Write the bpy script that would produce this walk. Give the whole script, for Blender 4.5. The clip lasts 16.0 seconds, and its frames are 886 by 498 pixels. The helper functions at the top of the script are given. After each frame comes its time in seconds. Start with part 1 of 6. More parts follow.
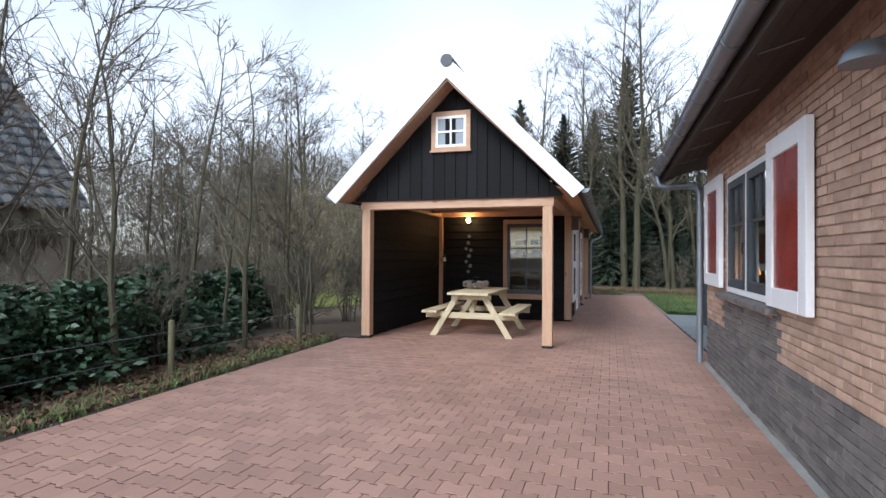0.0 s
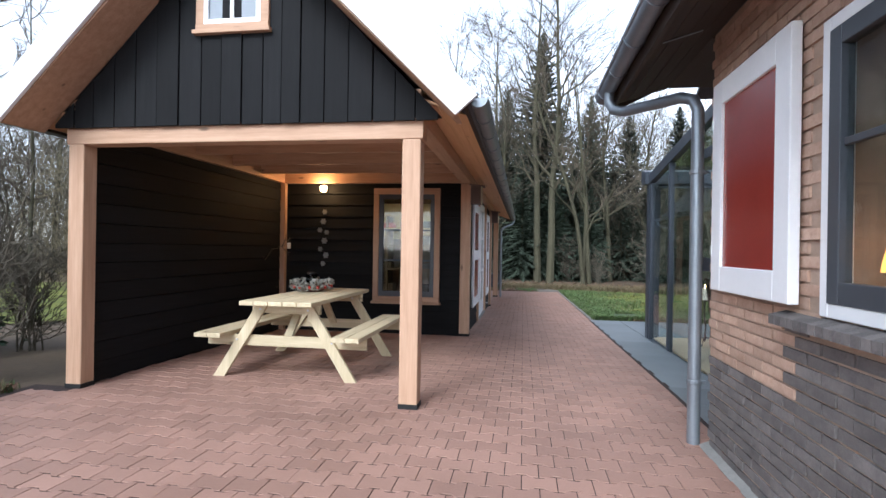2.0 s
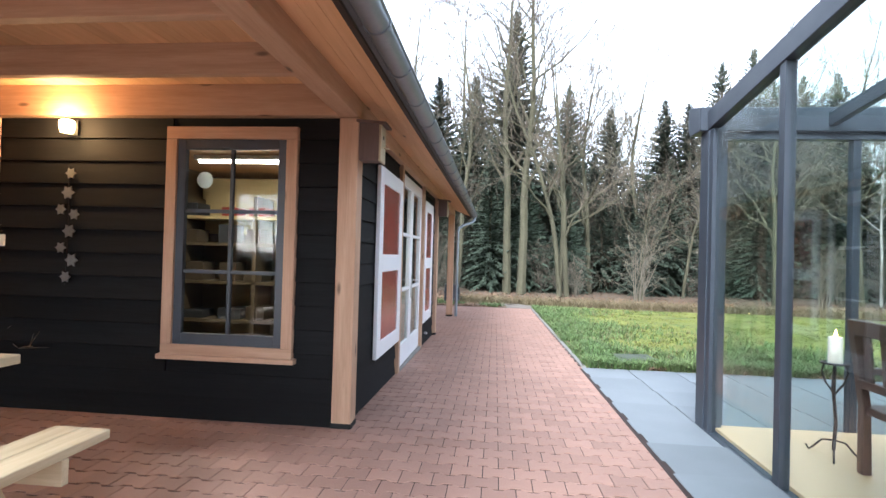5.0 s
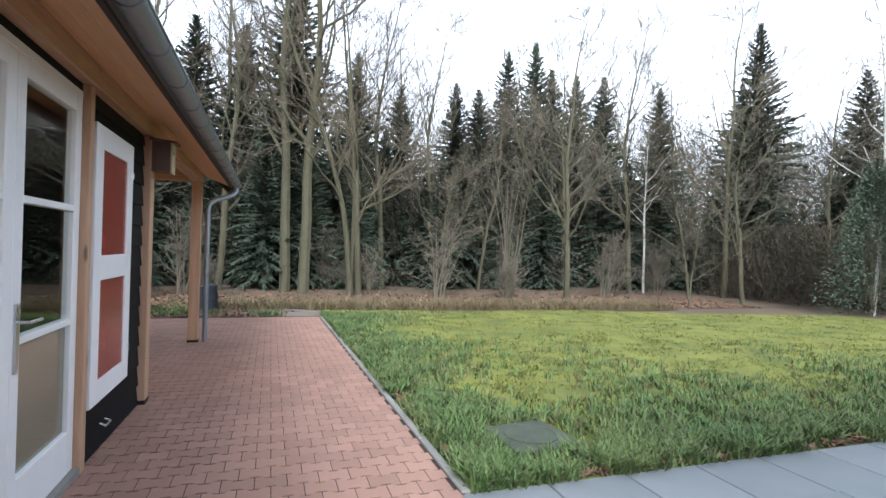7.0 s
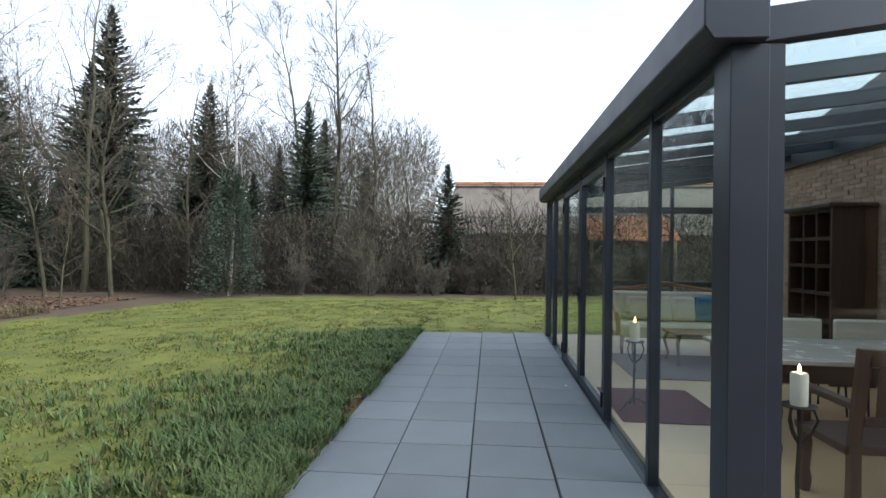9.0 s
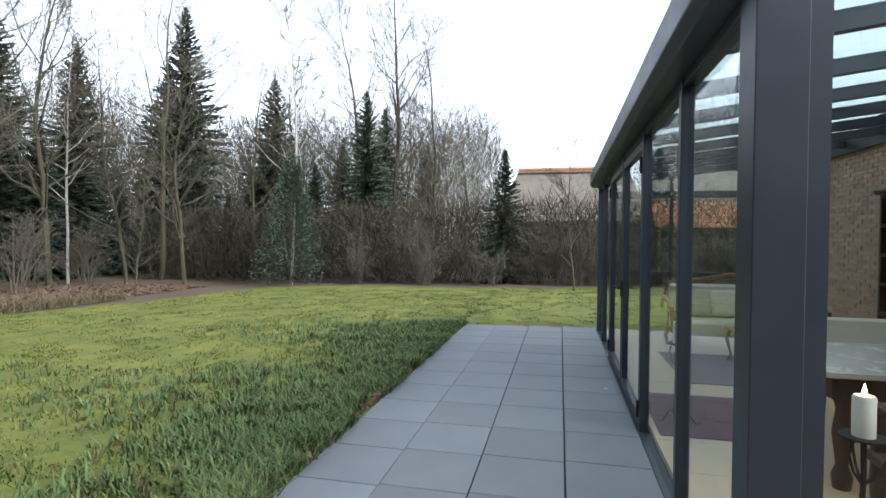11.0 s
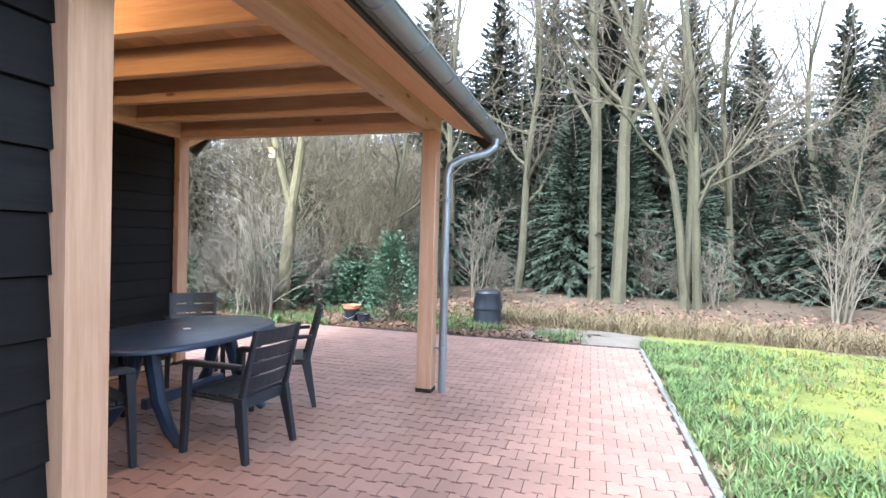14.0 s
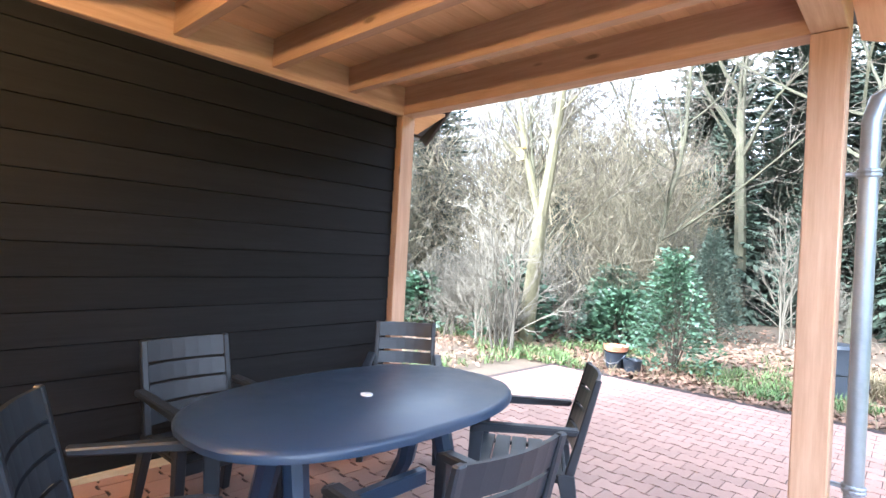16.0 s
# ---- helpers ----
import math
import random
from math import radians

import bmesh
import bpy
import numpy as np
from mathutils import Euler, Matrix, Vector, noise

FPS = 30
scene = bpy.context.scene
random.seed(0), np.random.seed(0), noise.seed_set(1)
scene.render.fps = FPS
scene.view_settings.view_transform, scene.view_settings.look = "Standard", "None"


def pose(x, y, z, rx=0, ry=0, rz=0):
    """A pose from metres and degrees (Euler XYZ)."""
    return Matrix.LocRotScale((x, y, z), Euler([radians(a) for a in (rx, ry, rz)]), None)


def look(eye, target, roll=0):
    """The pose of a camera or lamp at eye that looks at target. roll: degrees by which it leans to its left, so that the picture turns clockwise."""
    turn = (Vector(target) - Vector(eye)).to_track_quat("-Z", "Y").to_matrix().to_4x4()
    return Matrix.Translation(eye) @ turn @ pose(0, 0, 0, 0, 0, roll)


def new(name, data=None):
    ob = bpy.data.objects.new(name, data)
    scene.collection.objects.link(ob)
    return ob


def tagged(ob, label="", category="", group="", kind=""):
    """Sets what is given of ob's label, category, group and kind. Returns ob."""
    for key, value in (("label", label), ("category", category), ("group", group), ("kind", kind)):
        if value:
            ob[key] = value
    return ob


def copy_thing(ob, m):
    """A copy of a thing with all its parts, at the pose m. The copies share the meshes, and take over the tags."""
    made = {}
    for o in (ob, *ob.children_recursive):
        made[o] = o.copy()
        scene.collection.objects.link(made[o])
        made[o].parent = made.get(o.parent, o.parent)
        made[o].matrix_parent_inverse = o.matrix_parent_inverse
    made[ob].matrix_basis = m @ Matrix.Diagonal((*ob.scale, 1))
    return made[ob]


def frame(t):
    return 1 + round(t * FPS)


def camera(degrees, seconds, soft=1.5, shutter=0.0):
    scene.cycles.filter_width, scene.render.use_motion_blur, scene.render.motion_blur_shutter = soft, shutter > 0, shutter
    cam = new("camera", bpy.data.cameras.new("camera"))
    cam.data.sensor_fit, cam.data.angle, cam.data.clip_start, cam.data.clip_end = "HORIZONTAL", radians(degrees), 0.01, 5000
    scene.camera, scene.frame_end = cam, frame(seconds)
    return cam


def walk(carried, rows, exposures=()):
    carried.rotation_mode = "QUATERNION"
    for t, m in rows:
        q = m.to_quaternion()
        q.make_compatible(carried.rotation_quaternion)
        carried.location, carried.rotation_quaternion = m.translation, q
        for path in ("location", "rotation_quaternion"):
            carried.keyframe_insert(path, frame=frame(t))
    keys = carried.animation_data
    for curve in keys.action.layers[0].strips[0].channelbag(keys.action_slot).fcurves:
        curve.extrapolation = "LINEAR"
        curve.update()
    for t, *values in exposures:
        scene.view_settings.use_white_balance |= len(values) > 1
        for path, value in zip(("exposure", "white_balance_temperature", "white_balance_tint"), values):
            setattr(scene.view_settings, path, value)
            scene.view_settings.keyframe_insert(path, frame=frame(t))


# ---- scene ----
cam = camera(80.7, 16.0)
PATH = [
    (0, (-0.191, 0.134, 1.506), (-0.803, 2.038, 1.531), 0.4),
    (0.5, (-0.261, 1.024, 1.429), (-0.736, 2.967, 1.438), 0.4),
    (1, (-0.264, 2.098, 1.423), (-0.64, 4.063, 1.417), 0.5),
    (1.5, (-0.261, 3.162, 1.426), (-0.591, 5.135, 1.423), 0.7),
    (2, (-0.212, 4.177, 1.389), (-0.515, 6.154, 1.39), 0.9),
    (2.5, (-0.206, 5.204, 1.385), (-0.475, 7.186, 1.391), 1.0),
    (3, (-0.131, 6.126, 1.369), (-0.404, 8.107, 1.389), 1.5),
    (3.2, (-0.079, 6.448, 1.36), (-0.361, 8.427, 1.394), 1.9),
    (5.3, (0.077, 9.012, 1.4), (-0.079, 11.006, 1.418), 1.4),
    (5.5, (0.096, 9.455, 1.415), (0.008, 11.453, 1.422), 1.4),
    (6, (0.062, 10.56, 1.399), (0.232, 12.553, 1.4), 1.5),
    (6.5, (0.027, 11.6, 1.425), (0.437, 13.558, 1.428), 1.5),
    (7, (0.058, 12.585, 1.448), (0.684, 14.484, 1.451), 1.7),
    (7.5, (0.091, 13.343, 1.517), (1.05, 15.098, 1.514), 2.0),
    (8, (-0.327, 13.832, 1.503), (1.133, 15.199, 1.518), 1.6),
    (8.5, (-0.57, 14.235, 1.509), (1.352, 14.786, 1.541), 1.0),
    (8.7, (-0.663, 14.294, 1.523), (1.325, 14.511, 1.554), 0.9),
    (10.8, (-0.352, 13.874, 1.575), (1.645, 13.987, 1.546), 0.6),
    (11, (-0.208, 13.852, 1.565), (1.743, 14.29, 1.527), 0.5),
    (11.5, (0.225, 13.837, 1.492), (1.845, 15.009, 1.458), 0.9),
    (12, (0.37, 13.774, 1.484), (1.66, 15.302, 1.454), 1.2),
    (12.5, (0.441, 14.225, 1.358), (1.301, 16.03, 1.333), 1.2),
    (13, (0.559, 15.108, 1.358), (0.885, 17.081, 1.328), 1.0),
    (13.5, (0.557, 16.078, 1.363), (0.438, 18.074, 1.328), 1.1),
    (14, (0.466, 17.003, 1.348), (-0.081, 18.926, 1.314), 1.5),
    (14.5, (0.258, 17.872, 1.306), (-0.702, 19.626, 1.28), 1.9),
    (15, (-0.02, 18.466, 1.29), (-1.223, 20.064, 1.283), 2.3),
    (15.5, (-0.168, 18.639, 1.273), (-1.502, 20.129, 1.288), 2.6),
    (16, (-0.766, 18.893, 1.267), (-2.114, 20.371, 1.279), 3.1),
]
walk(cam, [(t, look(eye, target, roll)) for t, eye, target, roll in PATH],
     exposures=[(0.0, 1.15, 5900, 9), (1.5, 1.25, 5850, 9), (2.5, 1.85, 5700, 9), (3.2, 2.2, 5750, 9), (5.5, 2.65, 5850, 9), (6.5, 2.45, 5950, 9), (7.5, 1.5, 6050, 9), (8.7, 1.35, 6050, 9), (10.8, 1.6, 6100, 9), (12.5, 1.5, 6050, 9), (13.5, 2.85, 5700, 9), (14.5, 3.4, 5550, 9), (15.5, 4.1, 5450, 9), (16.0, 4.25, 5450, 9)])

# ---- light: an overcast winter sky ----
world = bpy.data.worlds.new("overcast")
scene.world = world
world.use_nodes = True
wn, wl = world.node_tree.nodes, world.node_tree.links
sky = wn.new("ShaderNodeTexSky")
sky.sky_type, sky.sun_disc = "NISHITA", False
sky.sun_elevation, sky.sun_rotation = radians(38), radians(200)
sky.air_density, sky.dust_density, sky.ozone_density = 1.0, 0.6, 1.0
grey = wn.new("ShaderNodeHueSaturation")
grey.inputs["Saturation"].default_value = 0.32
wl.new(sky.outputs[0], grey.inputs["Color"])
# thin uneven cloud
cl_tc = wn.new("ShaderNodeTexCoord")
cl_n = wn.new("ShaderNodeTexNoise")
cl_n.inputs["Scale"].default_value, cl_n.inputs["Detail"].default_value = 2.2, 5
cl_r = wn.new("ShaderNodeMapRange")
cl_r.inputs[1].default_value, cl_r.inputs[2].default_value, cl_r.inputs[3].default_value, cl_r.inputs[4].default_value = 0.3, 0.7, 0.86, 1.08
cl_m = wn.new("ShaderNodeVectorMath")
cl_m.operation = "SCALE"
wl.new(cl_tc.outputs["Generated"], cl_n.inputs["Vector"])
wl.new(cl_n.outputs[0], cl_r.inputs[0])
wl.new(grey.outputs[0], cl_m.inputs[0])
wl.new(cl_r.outputs[0], cl_m.inputs["Scale"])
wl.new(cl_m.outputs[0], wn["Background"].inputs["Color"])
wn["Background"].inputs["Strength"].default_value = 0.15
sun = new("sun", bpy.data.lights.new("sun", "SUN"))
sun.data.energy, sun.data.angle, sun.data.color = 1.4, radians(25), (1.0, 0.985, 0.965)
sun.matrix_world = look((-10, -25, 30), (0, 10, 0))


# ---- materials ----
def mat(name, c, rough=0.7, var=0.25, scale=6.0, fine=60.0, bump=0.2, metal=0.0, spec=0.4, rand=0.0, c2=None, island=0.0, stretch=(1, 1, 1), coord="Object", coat=0.0):
    """Procedural surface: colour c varied to c2 at a large and a fine scale, with relief."""
    m = bpy.data.materials.new(name)
    m.use_nodes = True
    n, l = m.node_tree.nodes, m.node_tree.links
    b = n["Principled BSDF"]
    tc, mp = n.new("ShaderNodeTexCoord"), n.new("ShaderNodeMapping")
    mp.inputs["Scale"].default_value = stretch
    l.new(tc.outputs[coord], mp.inputs["Vector"])
    n1, n2 = n.new("ShaderNodeTexNoise"), n.new("ShaderNodeTexNoise")
    n1.inputs["Scale"].default_value, n1.inputs["Detail"].default_value, n1.inputs["Roughness"].default_value = scale, 6, 0.6
    n2.inputs["Scale"].default_value, n2.inputs["Detail"].default_value, n2.inputs["Roughness"].default_value = fine, 4, 0.65
    for q in (n1, n2):
        l.new(mp.outputs[0], q.inputs["Vector"])
    add = n.new("ShaderNodeMath")
    add.operation = "MULTIPLY_ADD"
    l.new(n2.outputs[0], add.inputs[0])
    add.inputs[1].default_value = 0.5
    l.new(n1.outputs[0], add.inputs[2])
    ramp = n.new("ShaderNodeMapRange")
    ramp.inputs[1].default_value, ramp.inputs[2].default_value = 0.45, 1.05
    l.new(add.outputs[0], ramp.inputs[0])
    if c2 is None:
        c2 = tuple(min(1, v * (1 + var)) for v in c)
        c = tuple(v * (1 - var) for v in c)
    mix = n.new("ShaderNodeMix")
    mix.data_type = "RGBA"
    mix.inputs["A"].default_value, mix.inputs["B"].default_value = (*c, 1), (*c2, 1)
    l.new(ramp.outputs[0], mix.inputs["Factor"])
    col = mix.outputs["Result"]
    if rand or island:
        hs = n.new("ShaderNodeHueSaturation")
        src = n.new("ShaderNodeObjectInfo").outputs["Random"] if rand else n.new("ShaderNodeNewGeometry").outputs["Random Per Island"]
        rr = n.new("ShaderNodeMapRange")
        amount = rand or island
        rr.inputs[3].default_value, rr.inputs[4].default_value = 1 - amount, 1 + amount
        l.new(src, rr.inputs[0])
        l.new(rr.outputs[0], hs.inputs["Value"])
        l.new(col, hs.inputs["Color"])
        col = hs.outputs[0]
    l.new(col, b.inputs["Base Color"])
    b.inputs["Roughness"].default_value = rough
    b.inputs["Metallic"].default_value = metal
    b.inputs["Specular IOR Level"].default_value = spec
    b.inputs["Coat Weight"].default_value = coat
    rv = n.new("ShaderNodeMapRange")
    rv.inputs[3].default_value, rv.inputs[4].default_value = max(0.02, rough - 0.12), min(1, rough + 0.12)
    l.new(n1.outputs[0], rv.inputs[0])
    l.new(rv.outputs[0], b.inputs["Roughness"])
    if bump:
        bp = n.new("ShaderNodeBump")
        bp.inputs["Strength"].default_value, bp.inputs["Distance"].default_value = bump, 0.01
        l.new(add.outputs[0], bp.inputs["Height"])
        l.new(bp.outputs[0], b.inputs["Normal"])
    return m


def wood(name, dark, light, axis, rough=0.65, knots=True, rand=0.0, scale=1.0, island=0.0):
    """Sawn timber with grain along an axis (0 x, 1 y, 2 z) and a few knots."""
    st = [14.0 * scale] * 3
    st[axis] = 0.8 * scale
    m = mat(name, dark, rough, scale=1.6, fine=7.0, bump=0.15, c2=light, stretch=st, rand=rand, island=island)
    if knots:
        n, l = m.node_tree.nodes, m.node_tree.links
        b = n["Principled BSDF"]
        src = b.inputs["Base Color"].links[0].from_socket
        tc = n.new("ShaderNodeTexCoord")
        mp = n.new("ShaderNodeMapping")
        ks = [5.0, 5.0, 5.0]
        ks[axis] = 1.6
        mp.inputs["Scale"].default_value = ks
        v = n.new("ShaderNodeTexVoronoi")
        v.inputs["Scale"].default_value = 1.0
        r = n.new("ShaderNodeMapRange")
        r.inputs[1].default_value, r.inputs[2].default_value, r.inputs[3].default_value, r.inputs[4].default_value = 0.05, 0.11, 0.35, 1.0
        mx = n.new("ShaderNodeMix")
        mx.data_type, mx.blend_type = "RGBA", "MULTIPLY"
        mx.inputs["Factor"].default_value = 1.0
        l.new(tc.outputs["Object"], mp.inputs[0])
        l.new(mp.outputs[0], v.inputs["Vector"])
        l.new(v.outputs["Distance"], r.inputs[0])
        l.new(src, mx.inputs["A"])
        l.new(r.outputs[0], mx.inputs["B"])
        l.new(mx.outputs["Result"], b.inputs["Base Color"])
    return m


def glass(name, tint=(0.93, 0.97, 0.96), rough=0.0):
    m = bpy.data.materials.new(name)
    m.use_nodes = True
    n, l = m.node_tree.nodes, m.node_tree.links
    n.remove(n["Principled BSDF"])
    t, g, mx, fr = n.new("ShaderNodeBsdfTransparent"), n.new("ShaderNodeBsdfGlossy"), n.new("ShaderNodeMixShader"), n.new("ShaderNodeLayerWeight")
    t.inputs[0].default_value = (*tint, 1)
    g.inputs["Roughness"].default_value = rough
    pw, ma = n.new("ShaderNodeMath"), n.new("ShaderNodeMath")
    pw.operation, ma.operation = "POWER", "MULTIPLY_ADD"
    pw.inputs[1].default_value = 4.5
    ma.inputs[1].default_value, ma.inputs[2].default_value = 0.6, 0.035
    l.new(fr.outputs["Facing"], pw.inputs[0])
    l.new(pw.outputs[0], ma.inputs[0])
    l.new(ma.outputs[0], mx.inputs[0])
    l.new(t.outputs[0], mx.inputs[1])
    l.new(g.outputs[0], mx.inputs[2])
    l.new(mx.outputs[0], n["Material Output"].inputs[0])
    return m


def glow(name, c, strength):
    m = bpy.data.materials.new(name)
    m.use_nodes = True
    b = m.node_tree.nodes["Principled BSDF"]
    b.inputs["Base Color"].default_value = (*c, 1)
    b.inputs["Emission Color"].default_value = (*c, 1)
    b.inputs["Emission Strength"].default_value = strength
    return m


TIMBER_D, TIMBER_L = (0.36, 0.210, 0.125), (0.54, 0.360, 0.245)
timber = [wood("douglas_timber_%s" % a, TIMBER_D, TIMBER_L, i) for i, a in enumerate("xyz")]
ceiling_wood = wood("ceiling_board_wood", (0.58, 0.33, 0.165), (0.72, 0.46, 0.26), 1, rand=0.12)
soffit_wood = wood("soffit_wood", (0.60, 0.34, 0.17), (0.74, 0.47, 0.27), 1)
black = [wood("black_board_%s" % a, (0.003, 0.0033, 0.004), (0.012, 0.0125, 0.0135), i, rough=0.75, knots=False, rand=0.25) for i, a in enumerate("xyz")]
for m in black:
    m.node_tree.nodes["Principled BSDF"].inputs["Specular IOR Level"].default_value = 0.18
pale = [wood("pale_pine_%s" % a, (0.40, 0.33, 0.20), (0.62, 0.53, 0.36), i, rand=0.12) for i, a in enumerate("xyz")]
white = mat("white_paint", (0.80, 0.81, 0.82), 0.4, 0.04, 3, 40, 0.05)
red = mat("red_panel_paint", (0.24, 0.030, 0.022), 0.22, 0.1, 3, 60, 0.03, spec=0.5)
zinc = mat("weathered_zinc", (0.25, 0.28, 0.31), 0.42, 0.15, 3, 40, 0.05, metal=0.6)
anthracite = mat("anthracite_aluminium", (0.030, 0.038, 0.050), 0.42, 0.1, 4, 300, 0.03, spec=0.5)
darkgrey_paint = mat("slate_grey_paint", (0.055, 0.063, 0.075), 0.4, 0.1, 4, 60, 0.05)
rubber = mat("black_foot_rubber", (0.012, 0.012, 0.012), 0.8, 0.3)
brown_soffit = wood("brown_soffit_paint", (0.026, 0.018, 0.013), (0.046, 0.032, 0.024), 1, knots=False)
roof_tile = mat("grey_roof_tile", (0.075, 0.080, 0.088), 0.6, 0.3, 3, 30, 0.3, island=0.2)
pane = glass("window_glass")
steel = mat("brushed_steel", (0.55, 0.56, 0.57), 0.3, 0.1, 4, 80, 0.03, metal=1.0)
paver_mat = mat("red_concrete_paver", (0.305, 0.182, 0.140), 0.58, 0.2, 0.9, 90, 0.3, rand=0.13)
paver_far = mat("red_concrete_pavers", (0.305, 0.182, 0.140), 0.58, 0.2, 0.9, 90, 0.3, island=0.13)
joint_mat = mat("paver_joint_sand", (0.034, 0.022, 0.019), 0.95, 0.4, 6, 80, 0.4)
slab_mat = mat("grey_concrete_slab", (0.170, 0.188, 0.200), 0.6, 0.2, 1.2, 120, 0.2, rand=0.1)
slab_joint = mat("slab_joint", (0.05, 0.055, 0.05), 0.95, 0.4)
concrete = mat("pale_concrete", (0.22, 0.215, 0.20), 0.85, 0.3, 3, 60, 0.4)
mortar = mat("mortar", (0.37, 0.27, 0.205), 0.95, 0.25, 8, 120, 0.5)
brick_mat = mat("salmon_brick", (0.35, 0.220, 0.155), 0.9, scale=9, fine=70, bump=0.9, c2=(0.54, 0.385, 0.295), rand=0.18)
brick_dark = mat("dark_plinth_brick", (0.085, 0.080, 0.078), 0.9, scale=9, fine=70, bump=0.9, c2=(0.20, 0.18, 0.17), rand=0.2)
brick_rest = mat("salmon_bricks", (0.35, 0.220, 0.155), 0.9, scale=9, fine=70, bump=0.9, c2=(0.54, 0.385, 0.295), island=0.18)
brick_dark_rest = mat("dark_plinth_bricks", (0.085, 0.080, 0.078), 0.9, scale=9, fine=70, bump=0.9, c2=(0.20, 0.18, 0.17), island=0.2)
lawn_mat = mat("lawn_grass", (0.040, 0.066, 0.014), 0.95, scale=1.1, fine=22, bump=1.0, c2=(0.215, 0.215, 0.040))
soil_mat = mat("leaf_littered_soil", (0.075, 0.055, 0.038), 0.95, scale=0.8, fine=14, bump=0.8, c2=(0.135, 0.098, 0.062))
blade_mat = mat("grass_blades", (0.048, 0.100, 0.026), 0.65, scale=0.9, fine=6, bump=0, c2=(0.125, 0.165, 0.055), island=0.55)
straw_mat = mat("dry_grass", (0.135, 0.105, 0.055), 0.8, 0.3, 1, 5, 0, island=0.3)
leaf_dead = mat("dead_leaves", (0.165, 0.095, 0.060), 0.8, 0.3, 2, 9, 0, island=0.45)
bark = mat("mossy_bark", (0.040, 0.037, 0.022), 0.95, scale=2.5, fine=24, bump=0.8, c2=(0.095, 0.088, 0.052), stretch=(1, 1, 0.4))
bark_pale = mat("pale_birch_bark", (0.22, 0.20, 0.18), 0.9, scale=3, fine=14, bump=0.5, c2=(0.48, 0.46, 0.43), stretch=(1, 1, 3))
twig_mat = mat("winter_twigs", (0.078, 0.062, 0.044), 0.9, 0.3, 0.5, 5, 0, rand=0.3)
twig_grey = mat("grey_winter_twigs", (0.115, 0.100, 0.074), 0.9, 0.25, 0.5, 5, 0, rand=0.3)
needle_mat = mat("spruce_needles", (0.040, 0.056, 0.036), 0.8, 0.4, 0.6, 6, 0, rand=0.35)
leaf_green = mat("glossy_evergreen_leaves", (0.048, 0.088, 0.048), 0.4, 0.4, 1.5, 9, 0, island=0.4)
plastic = mat("anthracite_resin", (0.018, 0.023, 0.031), 0.42, 0.15, 6, 150, 0.12)
plastic_blue = mat("slate_blue_resin", (0.026, 0.044, 0.080), 0.33, 0.12, 6, 150, 0.1)


# ---- building helpers ----
def ground(y):
    """The yard falls gently away to the north."""
    return -0.021 * (max(9.3, min(y, 27.0)) - 12.7)


